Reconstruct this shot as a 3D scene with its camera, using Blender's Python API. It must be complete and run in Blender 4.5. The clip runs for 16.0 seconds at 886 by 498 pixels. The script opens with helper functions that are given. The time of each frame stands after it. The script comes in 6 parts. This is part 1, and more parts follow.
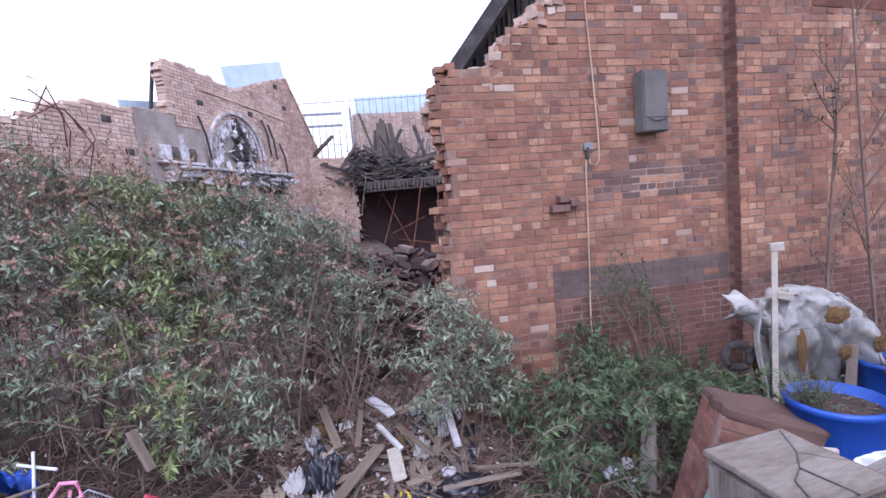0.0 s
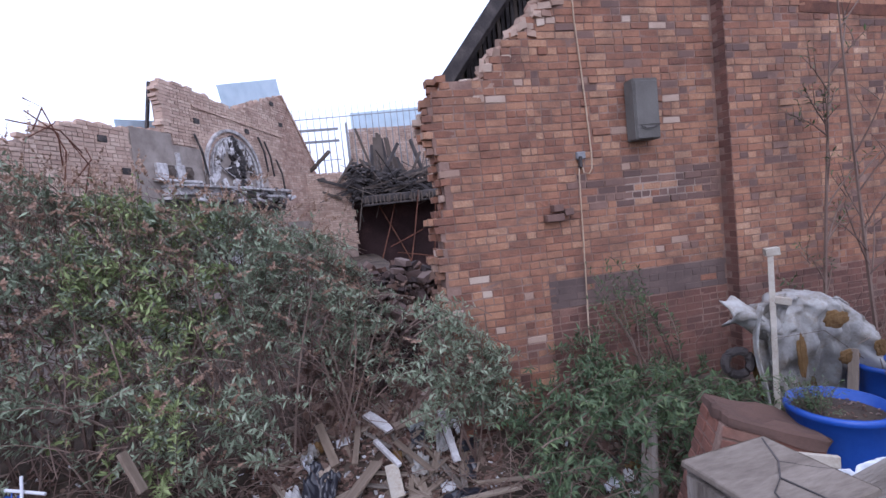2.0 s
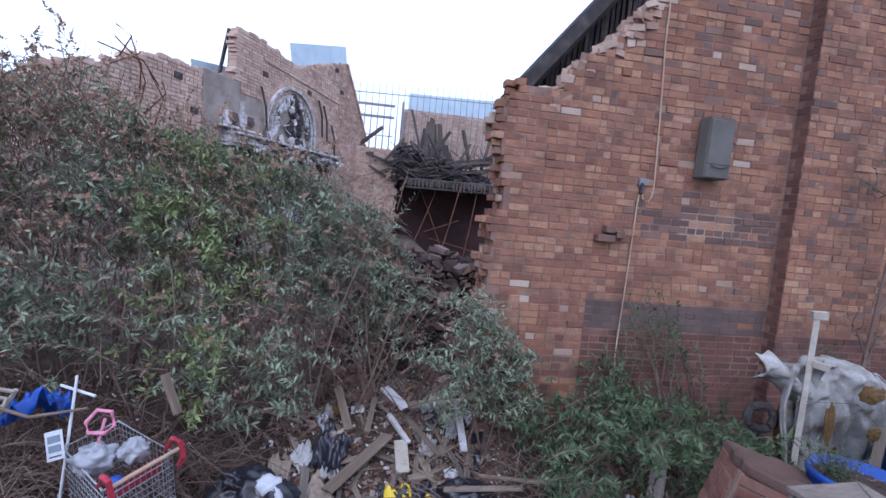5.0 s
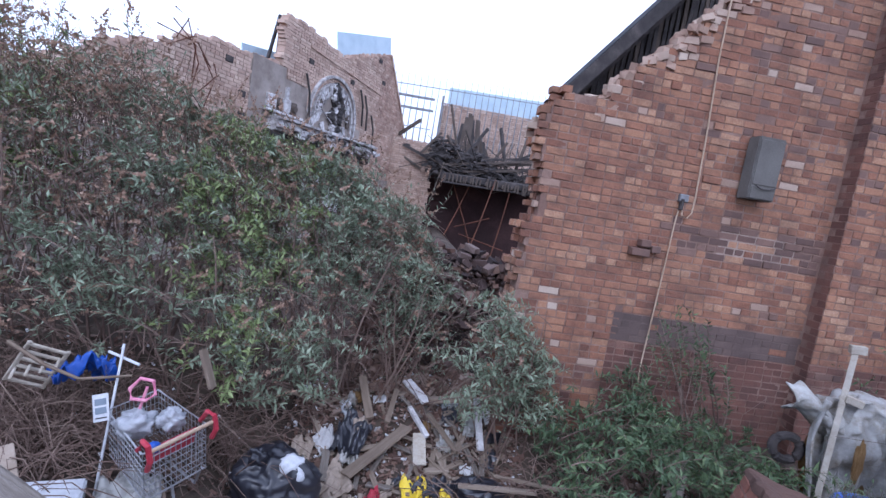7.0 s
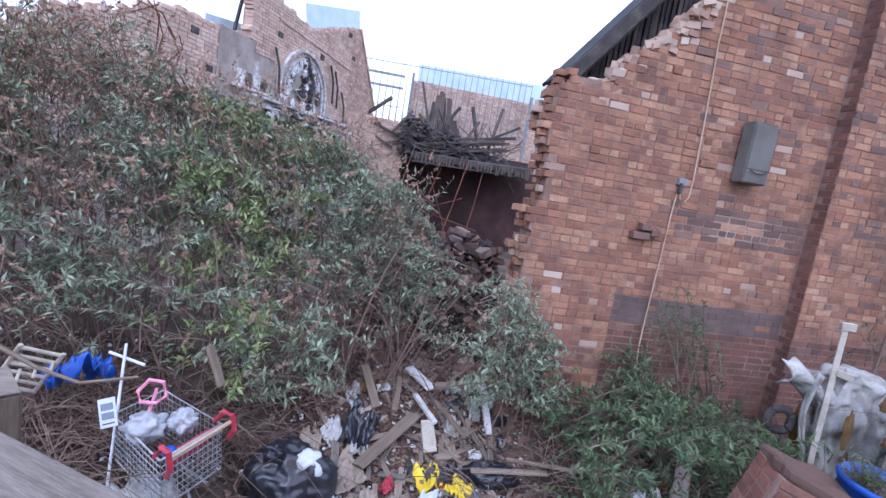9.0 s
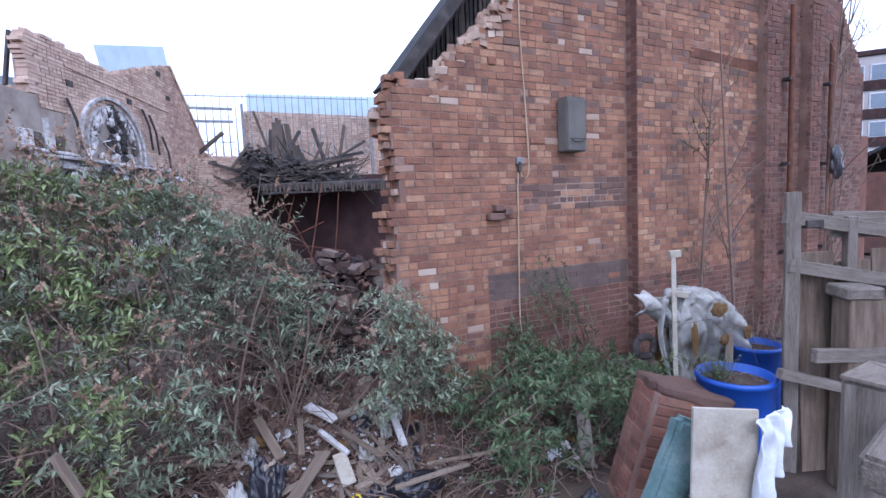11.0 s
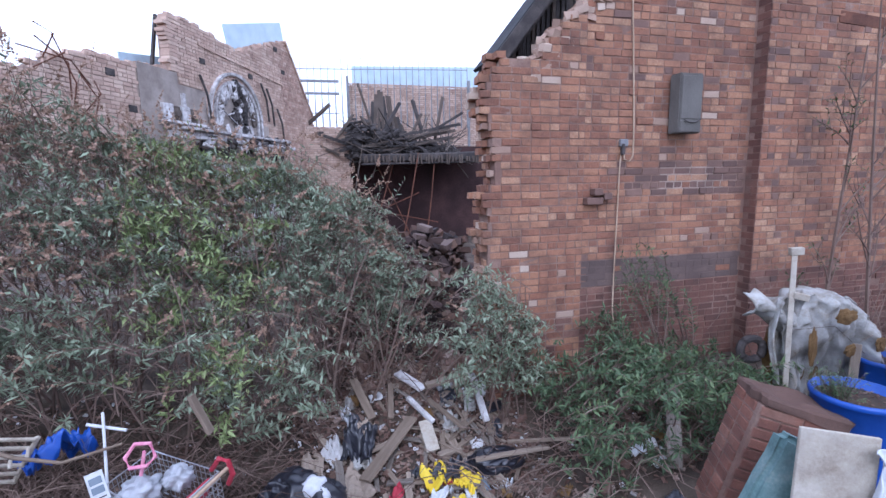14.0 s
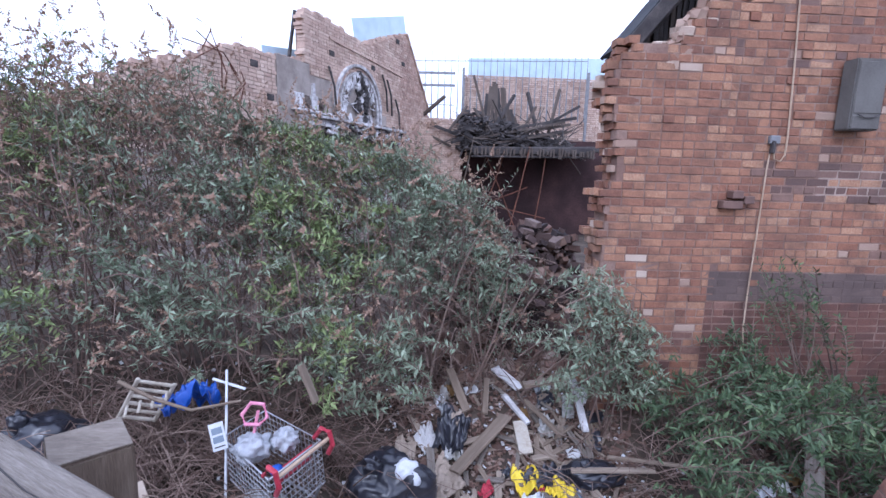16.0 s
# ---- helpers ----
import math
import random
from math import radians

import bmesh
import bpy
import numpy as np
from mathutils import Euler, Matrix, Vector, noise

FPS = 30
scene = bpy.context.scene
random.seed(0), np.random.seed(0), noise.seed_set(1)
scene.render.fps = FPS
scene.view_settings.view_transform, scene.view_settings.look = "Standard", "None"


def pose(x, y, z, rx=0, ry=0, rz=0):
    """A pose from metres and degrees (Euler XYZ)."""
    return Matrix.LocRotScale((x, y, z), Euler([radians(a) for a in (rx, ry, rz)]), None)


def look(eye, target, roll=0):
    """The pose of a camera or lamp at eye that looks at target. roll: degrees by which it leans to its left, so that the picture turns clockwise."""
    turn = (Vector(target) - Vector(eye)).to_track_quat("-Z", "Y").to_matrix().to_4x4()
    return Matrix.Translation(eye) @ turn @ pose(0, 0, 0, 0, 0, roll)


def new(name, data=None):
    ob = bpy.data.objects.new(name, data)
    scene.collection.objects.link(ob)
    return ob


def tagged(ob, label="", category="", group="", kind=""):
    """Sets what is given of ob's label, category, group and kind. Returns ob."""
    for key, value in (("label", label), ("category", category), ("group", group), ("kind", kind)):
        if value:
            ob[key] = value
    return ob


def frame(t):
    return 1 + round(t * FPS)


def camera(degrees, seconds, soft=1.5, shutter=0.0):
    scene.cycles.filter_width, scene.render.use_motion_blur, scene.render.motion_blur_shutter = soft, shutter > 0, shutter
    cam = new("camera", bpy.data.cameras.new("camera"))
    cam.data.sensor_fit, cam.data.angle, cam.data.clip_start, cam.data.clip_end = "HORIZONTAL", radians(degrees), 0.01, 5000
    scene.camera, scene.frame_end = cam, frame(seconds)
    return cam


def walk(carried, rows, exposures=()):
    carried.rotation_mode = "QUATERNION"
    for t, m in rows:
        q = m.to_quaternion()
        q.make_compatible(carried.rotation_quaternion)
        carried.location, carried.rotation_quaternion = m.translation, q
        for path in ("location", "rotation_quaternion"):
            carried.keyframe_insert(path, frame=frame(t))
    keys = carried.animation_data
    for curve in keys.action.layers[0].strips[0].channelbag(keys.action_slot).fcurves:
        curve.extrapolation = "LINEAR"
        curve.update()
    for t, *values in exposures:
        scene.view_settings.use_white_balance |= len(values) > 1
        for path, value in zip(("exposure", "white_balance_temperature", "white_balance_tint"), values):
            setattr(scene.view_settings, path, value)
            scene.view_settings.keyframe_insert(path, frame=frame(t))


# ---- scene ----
cam = camera(86.0, 16.0)
PATH = [
    (0, (-0.162, 0.290, 2.183), (0.247, 2.239, 1.994), -4.7),
    (0.5, (-0.105, 0.280, 2.163), (0.258, 2.243, 2.052), -6.9),
    (1, (-0.069, 0.306, 2.167), (0.357, 2.256, 2.030), -7.6),
    (1.5, (-0.076, 0.306, 2.173), (0.364, 2.252, 2.028), -7.2),
    (2, (-0.106, 0.302, 2.167), (0.309, 2.254, 2.031), -5.9),
    (2.5, (-0.176, 0.291, 2.170), (0.238, 2.243, 2.029), -3.6),
    (3, (-0.257, 0.272, 2.167), (0.126, 2.230, 2.025), -0.4),
    (3.5, (-0.312, 0.280, 2.159), (0.075, 2.235, 1.995), 2.8),
    (4, (-0.341, 0.262, 2.157), (0.023, 2.222, 2.004), 3.9),
    (6.5, (-0.405, 0.207, 2.243), (-0.163, 2.182, 2.036), 8.3),
    (7, (-0.440, 0.189, 2.245), (-0.231, 2.166, 2.034), 9.6),
    (7.5, (-0.506, 0.272, 2.232), (-0.379, 2.248, 1.953), 11.1),
    (8, (-0.636, 0.382, 2.192), (-0.558, 2.347, 1.829), 16.3),
    (8.5, (-0.786, 0.430, 2.194), (-0.631, 2.387, 1.808), 15.3),
    (9, (-0.887, 0.335, 2.238), (-0.504, 2.279, 1.965), 9.5),
    (9.5, (-0.926, 0.281, 2.232), (-0.381, 2.199, 2.082), 2.8),
    (10, (-0.904, 0.361, 2.181), (0.002, 2.140, 2.049), -2.2),
    (12.5, (-0.780, 0.310, 2.256), (-0.028, 2.144, 1.990), -3.4),
    (13, (-0.831, 0.297, 2.284), (-0.154, 2.160, 2.018), -2.6),
    (13.5, (-0.852, 0.307, 2.293), (-0.257, 2.198, 2.023), -1.9),
    (14, (-0.859, 0.314, 2.312), (-0.345, 2.223, 2.015), -0.9),
    (14.5, (-0.854, 0.314, 2.327), (-0.461, 2.247, 2.001), -0.4),
    (15, (-0.887, 0.343, 2.315), (-0.577, 2.294, 2.002), 0.4),
    (15.5, (-0.895, 0.418, 2.283), (-0.690, 2.382, 1.966), 0.8),
    (16, (-0.895, 0.434, 2.278), (-0.801, 2.405, 1.954), 1.6),
]
EXPOSURES = [
    (0.0, 0.95, 5400, 26),
    (1.0, 0.62, 5400, 23),
    (2.5, 0.45, 5400, 22),
    (3.5, 0.40, 5200, 19),
    (7.0, 0.55, 5100, 18),
    (9.0, 0.90, 5100, 19),
    (10.0, 0.85, 5100, 18),
    (12.5, 0.70, 5100, 18),
    (16.0, 0.84, 5100, 19),
]
walk(cam, [(t, look(eye, target, roll)) for t, eye, target, roll in PATH], EXPOSURES)

# ---- world and light ----
world = bpy.data.worlds.new("world")
scene.world = world
world.use_nodes = True
wn = world.node_tree.nodes
wl = world.node_tree.links
sky = wn.new("ShaderNodeTexSky")
sky.sky_type = "NISHITA"
sky.sun_disc = False
sky.sun_elevation = radians(42)
sky.sun_rotation = radians(150)
sky.air_density, sky.dust_density, sky.ozone_density = 1.0, 4.0, 1.0
# a thin bright overcast laid over the blue, with soft cloud patches
tc = wn.new("ShaderNodeTexCoord")
cl = wn.new("ShaderNodeTexNoise")
cl.inputs["Scale"].default_value = 2.2
cl.inputs["Detail"].default_value = 4.0
cr = wn.new("ShaderNodeMapRange")
cr.inputs["From Min"].default_value, cr.inputs["From Max"].default_value = 0.35, 0.62
cr.inputs["To Min"].default_value, cr.inputs["To Max"].default_value = 0.72, 1.0
mixw = wn.new("ShaderNodeMix")
mixw.data_type = "RGBA"
mixw.inputs["B"].default_value = (9.3, 9.6, 10.2, 1)
wl.new(tc.outputs["Generated"], cl.inputs["Vector"])
wl.new(cl.outputs["Fac"], cr.inputs["Value"])
wl.new(cr.outputs["Result"], mixw.inputs["Factor"])
wl.new(sky.outputs["Color"], mixw.inputs["A"])
wl.new(mixw.outputs["Result"], wn["Background"].inputs["Color"])
wn["Background"].inputs["Strength"].default_value = 0.12

sun = new("sun", bpy.data.lights.new("sun", "SUN"))
sun.data.energy, sun.data.angle, sun.data.color = 0.8, radians(25), (1.0, 0.95, 0.88)
sun.matrix_world = look((-6, -10, 12), (0, 4, 0))

# ---- materials ----


def mat(name, colors, rough=0.85, scale=6.0, fine=60.0, bump=0.3, metal=0.0, island=0.0, obj=0.0, fine_mix=0.35, stops=None, stretch=None, spec=0.3, world_pos=False, soot=0.0):
    """A surface whose colour wanders between the given colours: broad patches, a fine grain, and one value for each piece."""
    m = bpy.data.materials.new(name)
    m.use_nodes = True
    n, l = m.node_tree.nodes, m.node_tree.links
    b = n["Principled BSDF"]
    b.inputs["Roughness"].default_value = rough
    b.inputs["Metallic"].default_value = metal
    b.inputs["Specular IOR Level"].default_value = spec
    t = n.new("ShaderNodeTexCoord")
    mp = n.new("ShaderNodeMapping")
    if stretch:
        mp.inputs["Scale"].default_value = stretch
    if world_pos:
        l.new(n.new("ShaderNodeNewGeometry").outputs["Position"], mp.inputs["Vector"])
    else:
        l.new(t.outputs["Object"], mp.inputs["Vector"])
    big, small = n.new("ShaderNodeTexNoise"), n.new("ShaderNodeTexNoise")
    big.inputs["Scale"].default_value, big.inputs["Detail"].default_value = scale, 3.0
    small.inputs["Scale"].default_value, small.inputs["Detail"].default_value = fine, 4.0
    small.inputs["Roughness"].default_value = 0.7
    for k in (big, small):
        l.new(mp.outputs["Vector"], k.inputs["Vector"])
    s1 = n.new("ShaderNodeMath")
    s1.operation = "MULTIPLY_ADD"
    s1.inputs[1].default_value = fine_mix
    l.new(small.outputs["Fac"], s1.inputs[0])
    s2 = n.new("ShaderNodeMath")
    s2.operation = "MULTIPLY"
    s2.inputs[1].default_value = 1 - fine_mix
    l.new(big.outputs["Fac"], s2.inputs[0])
    l.new(s2.outputs[0], s1.inputs[2])
    st = n.new("ShaderNodeMapRange")
    st.inputs["From Min"].default_value, st.inputs["From Max"].default_value = 0.28, 0.72
    l.new(s1.outputs[0], st.inputs["Value"])
    value = st.outputs["Result"]
    pick = None
    if island:
        pick, w = n.new("ShaderNodeNewGeometry").outputs["Random Per Island"], island
    if obj:
        pick, w = n.new("ShaderNodeObjectInfo").outputs["Random"], obj
    if pick is not None:
        mx = n.new("ShaderNodeMix")
        mx.inputs["Factor"].default_value = w
        l.new(value, mx.inputs["A"])
        l.new(pick, mx.inputs["B"])
        value = mx.outputs["Result"]
    ramp = n.new("ShaderNodeValToRGB")
    e = ramp.color_ramp.elements
    k = len(colors)
    pos = stops or [i / (k - 1) for i in range(k)]
    while len(e) < k:
        e.new(0.5)
    for i in range(k):
        e[i].position = pos[i]
        e[i].color = (*colors[i], 1)
    l.new(value, ramp.inputs["Fac"])
    colour = ramp.outputs["Color"]
    if soot:
        # patches of grime and old soot, with ragged edges
        grime = n.new("ShaderNodeTexNoise")
        grime.inputs["Scale"].default_value, grime.inputs["Detail"].default_value = 2.6, 8.0
        grime.inputs["Roughness"].default_value = 0.72
        l.new(mp.outputs["Vector"], grime.inputs["Vector"])
        gr = n.new("ShaderNodeMapRange")
        gr.inputs["From Min"].default_value, gr.inputs["From Max"].default_value = 0.42, 0.68
        gr.inputs["To Max"].default_value = soot
        l.new(grime.outputs["Fac"], gr.inputs["Value"])
        gm = n.new("ShaderNodeMix")
        gm.data_type = "RGBA"
        gm.inputs["B"].default_value = (0.055, 0.042, 0.04, 1)
        l.new(gr.outputs["Result"], gm.inputs["Factor"])
        l.new(colour, gm.inputs["A"])
        colour = gm.outputs["Result"]
    l.new(colour, b.inputs["Base Color"])
    if bump:
        bp = n.new("ShaderNodeBump")
        bp.inputs["Strength"].default_value = bump
        bp.inputs["Distance"].default_value = 0.006
        l.new(small.outputs["Fac"], bp.inputs["Height"])
        l.new(bp.outputs["Normal"], b.inputs["Normal"])
    return m


BRICK_COLS = [(0.12, 0.06, 0.045), (0.215, 0.098, 0.064), (0.29, 0.138, 0.086), (0.35, 0.18, 0.108), (0.45, 0.275, 0.175), (0.58, 0.45, 0.35)]
BST = [0.0, 0.2, 0.42, 0.66, 0.86, 1.0]
m_brick = mat("red_brick", BRICK_COLS, 0.92, 1.1, 48, 1.0, island=0.58, stops=BST, fine_mix=0.62, world_pos=True, soot=0.6)
m_brick_o = mat("red_brick_single", BRICK_COLS, 0.92, 1.1, 48, 1.0, obj=0.58, stops=BST, fine_mix=0.62, world_pos=True, soot=0.6)
m_blue = mat("blue_brick", [(0.09, 0.055, 0.047), (0.145, 0.086, 0.07), (0.195, 0.115, 0.09), (0.27, 0.165, 0.125)], 0.8, 1.5, 60, 0.5, island=0.6, world_pos=True, soot=0.5)
m_low = mat("dark_brick", [(0.07, 0.04, 0.034), (0.135, 0.066, 0.052), (0.2, 0.097, 0.072), (0.29, 0.17, 0.13)], 0.9, 1.2, 60, 0.7, island=0.4, world_pos=True, soot=0.6)
m_pier = mat("pier_brick", [(0.09, 0.045, 0.035), (0.17, 0.075, 0.055), (0.25, 0.11, 0.078), (0.33, 0.19, 0.14)], 0.9, 5, 50, 0.8, obj=0.5, world_pos=True, soot=0.55)
m_tar = mat("tar_wash", [(0.075, 0.053, 0.048), (0.115, 0.082, 0.073), (0.18, 0.125, 0.105)], 0.85, 2.5, 40, 0.5, island=0.4, world_pos=True)
m_mortar = mat("mortar", [(0.15, 0.085, 0.066), (0.23, 0.14, 0.108), (0.36, 0.25, 0.2)], 0.95, 2.5, 45, 0.6, world_pos=True, soot=0.5)
m_pale = mat("pale_broken_brick", [(0.2, 0.11, 0.08), (0.36, 0.25, 0.19), (0.52, 0.43, 0.35)], 0.95, 3, 80, 0.6, island=0.6)
m_yellow = mat("buff_brick", [(0.27, 0.17, 0.13), (0.47, 0.33, 0.26), (0.6, 0.45, 0.36), (0.7, 0.58, 0.48)], 0.9, 0.9, 45, 0.6, island=0.45, fine_mix=0.5, world_pos=True, soot=0.28)
m_endwall = mat("pinkish_shaded_brick", [(0.26, 0.16, 0.125), (0.43, 0.28, 0.22), (0.54, 0.38, 0.3), (0.63, 0.48, 0.39)], 0.9, 0.9, 45, 0.6, island=0.45, fine_mix=0.5, world_pos=True, soot=0.4)
m_mort_y = mat("pale_mortar", [(0.25, 0.185, 0.15), (0.35, 0.265, 0.22), (0.46, 0.37, 0.31)], 0.95, 1.5, 60, 0.4, world_pos=True, soot=0.4)
m_render = mat("grey_cement_render", [(0.24, 0.2, 0.175), (0.34, 0.29, 0.255), (0.42, 0.365, 0.325)], 0.95, 2.2, 60, 0.4, soot=0.4)
m_white = mat("flaking_white_paint", [(0.12, 0.11, 0.105), (0.46, 0.43, 0.42), (0.64, 0.62, 0.62), (0.74, 0.73, 0.73)], 0.7, 9, 70, 0.5, stops=[0, 0.35, 0.6, 1], soot=0.65)
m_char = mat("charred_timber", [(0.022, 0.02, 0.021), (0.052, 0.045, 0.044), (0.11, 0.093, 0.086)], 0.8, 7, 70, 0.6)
m_charb = mat("scorched_board", [(0.03, 0.025, 0.022), (0.09, 0.07, 0.058), (0.2, 0.165, 0.14)], 0.85, 5, 70, 0.5, island=0.6)
m_rust = mat("rusty_iron", [(0.06, 0.028, 0.02), (0.13, 0.055, 0.035), (0.2, 0.085, 0.05)], 0.75, 8, 60, 0.4, metal=0.2)
m_steel = mat("galvanised_steel", [(0.17, 0.17, 0.18), (0.24, 0.24, 0.25), (0.32, 0.32, 0.33)], 0.6, 8, 60, 0.15, metal=0.5)
m_bluesheet = mat("pale_blue_sheet", [(0.4, 0.51, 0.59), (0.5, 0.61, 0.69), (0.58, 0.68, 0.75)], 0.5, 2.5, 40, 0.1)
m_wood = mat("weathered_grey_timber", [(0.07, 0.055, 0.045), (0.145, 0.12, 0.1), (0.21, 0.18, 0.155), (0.3, 0.27, 0.245)], 0.85, 4, 26, 1.0, stretch=(0.7, 9, 9), fine_mix=0.55)
m_endgrain = mat("sawn_end_grain", [(0.08, 0.062, 0.05), (0.17, 0.14, 0.115), (0.26, 0.22, 0.185)], 0.9, 5, 30, 0.6, fine_mix=0.5, stretch=(1, 4, 1))
m_maroon = mat("dark_maroon_plaster", [(0.018, 0.012, 0.012), (0.045, 0.024, 0.024), (0.095, 0.05, 0.046)], 0.9, 3, 40, 0.4)
m_post = mat("brown_fence_timber", [(0.075, 0.052, 0.038), (0.15, 0.112, 0.084), (0.23, 0.18, 0.14)], 0.85, 4, 28, 0.7, stretch=(7, 7, 0.8))
m_plank = mat("old_plank", [(0.11, 0.08, 0.058), (0.22, 0.17, 0.13), (0.35, 0.285, 0.225)], 0.9, 5, 30, 0.5, obj=0.45, stretch=(0.8, 7, 7))
m_soil = mat("littered_soil", [(0.025, 0.019, 0.016), (0.055, 0.04, 0.031), (0.095, 0.072, 0.055), (0.17, 0.13, 0.1)], 0.95, 2.5, 55, 0.9)
m_stem = mat("brown_stem", [(0.08, 0.052, 0.042), (0.16, 0.108, 0.087), (0.285, 0.215, 0.175)], 0.85, 4, 40, 0.2, island=0.6)
m_leaf = mat("grey_green_leaf", [(0.092, 0.113, 0.068), (0.166, 0.2, 0.128), (0.243, 0.285, 0.194), (0.36, 0.4, 0.295)], 0.65, 1.6, 30, 0.0, island=0.6, spec=0.4)
m_leafg = mat("green_leaf", [(0.032, 0.056, 0.027), (0.055, 0.088, 0.038), (0.085, 0.128, 0.053), (0.165, 0.22, 0.085)], 0.6, 1.6, 30, 0.0, island=0.6, spec=0.4)
m_leafmid = mat("fresh_green_leaf", [(0.034, 0.056, 0.027), (0.058, 0.09, 0.043), (0.09, 0.132, 0.06), (0.19, 0.235, 0.1)], 0.6, 1.6, 30, 0.0, island=0.6, spec=0.4)
m_leafy = mat("yellow_green_leaf", [(0.1, 0.125, 0.04), (0.17, 0.215, 0.08), (0.25, 0.3, 0.12), (0.34, 0.39, 0.19)], 0.65, 1.6, 30, 0.0, island=0.6, spec=0.4)
m_dead = mat("dead_flower_head", [(0.17, 0.105, 0.075), (0.3, 0.195, 0.14), (0.43, 0.31, 0.23)], 0.95, 4, 30, 0.0, island=0.6)
m_bluepl = mat("blue_plastic", [(0.012, 0.055, 0.27), (0.016, 0.07, 0.36), (0.03, 0.1, 0.43)], 0.4, 3, 40, 0.08, spec=0.5)
m_bag = mat("black_polythene", [(0.01, 0.01, 0.014), (0.02, 0.02, 0.028), (0.035, 0.035, 0.046)], 0.28, 4, 30, 0.15, spec=0.6)
m_wpl = mat("white_plastic", [(0.36, 0.37, 0.4), (0.52, 0.53, 0.56), (0.62, 0.63, 0.66)], 0.4, 5, 40, 0.15, spec=0.5)
m_litterbag = mat("grubby_white_bag", [(0.2, 0.21, 0.23), (0.38, 0.39, 0.42), (0.52, 0.53, 0.56)], 0.4, 6, 40, 0.3, spec=0.5, soot=0.3)
m_cloth = mat("dirty_white_cloth", [(0.4, 0.41, 0.45), (0.56, 0.58, 0.62), (0.66, 0.68, 0.72)], 0.85, 6, 60, 0.25)
m_board = mat("painted_white_board", [(0.26, 0.21, 0.16), (0.45, 0.4, 0.33), (0.55, 0.51, 0.45)], 0.65, 6, 50, 0.3, soot=0.35)
m_card = mat("wet_cardboard", [(0.22, 0.17, 0.13), (0.34, 0.275, 0.22), (0.43, 0.36, 0.3)], 0.9, 3, 60, 0.2)
m_red = mat("red_plastic", [(0.28, 0.02, 0.04), (0.42, 0.035, 0.06), (0.5, 0.06, 0.085)], 0.45, 5, 40, 0.05, spec=0.5)
m_pink = mat("pink_plastic", [(0.5, 0.12, 0.25), (0.65, 0.25, 0.36), (0.75, 0.42, 0.48)], 0.5, 12, 40, 0.05)
m_yel = mat("yellow_polythene", [(0.6, 0.42, 0.02), (0.75, 0.55, 0.03), (0.8, 0.62, 0.08)], 0.45, 5, 40, 0.1)
m_foam = mat("faded_teal_fabric", [(0.08, 0.115, 0.11), (0.13, 0.22, 0.22), (0.19, 0.29, 0.29), (0.36, 0.41, 0.38)], 0.9, 6, 50, 0.3, soot=0.4)
m_tarp = mat("dirty_padded_sheet", [(0.13, 0.09, 0.055), (0.29, 0.26, 0.22), (0.4, 0.39, 0.37), (0.5, 0.49, 0.48)], 0.85, 7, 26, 1.0, stops=[0, 0.25, 0.55, 1], soot=0.5)
m_foamy = mat("rotten_brown_foam", [(0.1, 0.055, 0.02), (0.17, 0.1, 0.04), (0.24, 0.15, 0.07)], 0.95, 9, 60, 0.5)
m_chrome = mat("dull_wire", [(0.3, 0.3, 0.32), (0.42, 0.42, 0.44), (0.52, 0.52, 0.54)], 0.4, 8, 50, 0.05, metal=0.7)
m_dark = mat("grey_box_paint", [(0.08, 0.072, 0.066), (0.125, 0.115, 0.105), (0.16, 0.15, 0.138)], 0.8, 3, 50, 0.3)
m_cable = mat("tan_cable", [(0.32, 0.22, 0.15), (0.42, 0.31, 0.22), (0.5, 0.38, 0.28)], 0.7, 5, 40, 0.0)
m_rubble = mat("mixed_rubble", [(0.05, 0.037, 0.032), (0.13, 0.074, 0.057), (0.215, 0.14, 0.107), (0.35, 0.285, 0.24)], 0.95, 3, 60, 0.5, island=0.75)
m_burnt = mat("sooty_rubble", [(0.02, 0.016, 0.016), (0.05, 0.036, 0.034), (0.1, 0.066, 0.058), (0.2, 0.15, 0.13)], 0.95, 3, 60, 0.5, island=0.75)
m_litter = mat("pale_litter", [(0.2, 0.18, 0.17), (0.42, 0.4, 0.39), (0.62, 0.62, 0.63), (0.7, 0.71, 0.74)], 0.7, 4, 40, 0.1, island=0.8)
m_carpet = mat("floral_cloth", [(0.1, 0.1, 0.1), (0.33, 0.32, 0.3), (0.4, 0.39, 0.37), (0.45, 0.44, 0.42)], 0.9, 9, 24, 0.1, stops=[0, 0.42, 0.52, 1])
m_tower = mat("office_wall", [(0.36, 0.33, 0.32), (0.42, 0.39, 0.38)], 0.8, 1, 10, 0.0)
m_glass = mat("office_window", [(0.12, 0.15, 0.19), (0.2, 0.24, 0.29)], 0.15, 0.6, 10, 0.0, spec=0.6)
m_roof = mat("dark_slate", [(0.02, 0.02, 0.023), (0.03, 0.03, 0.034), (0.05, 0.048, 0.05)], 0.95, 3, 60, 0.4)

# ---- mesh helpers ----


def mesh_ob(name, verts, faces, material, parent=None, label=""):
    me = bpy.data.meshes.new(name)
    me.from_pydata([tuple(v) for v in verts], [], [tuple(f) for f in faces])
    me.materials.append(material)
    me.update()
    ob = new(name, me)
    if parent is not None:
        ob.parent = parent
    if label:
        ob["label"] = label
    return ob


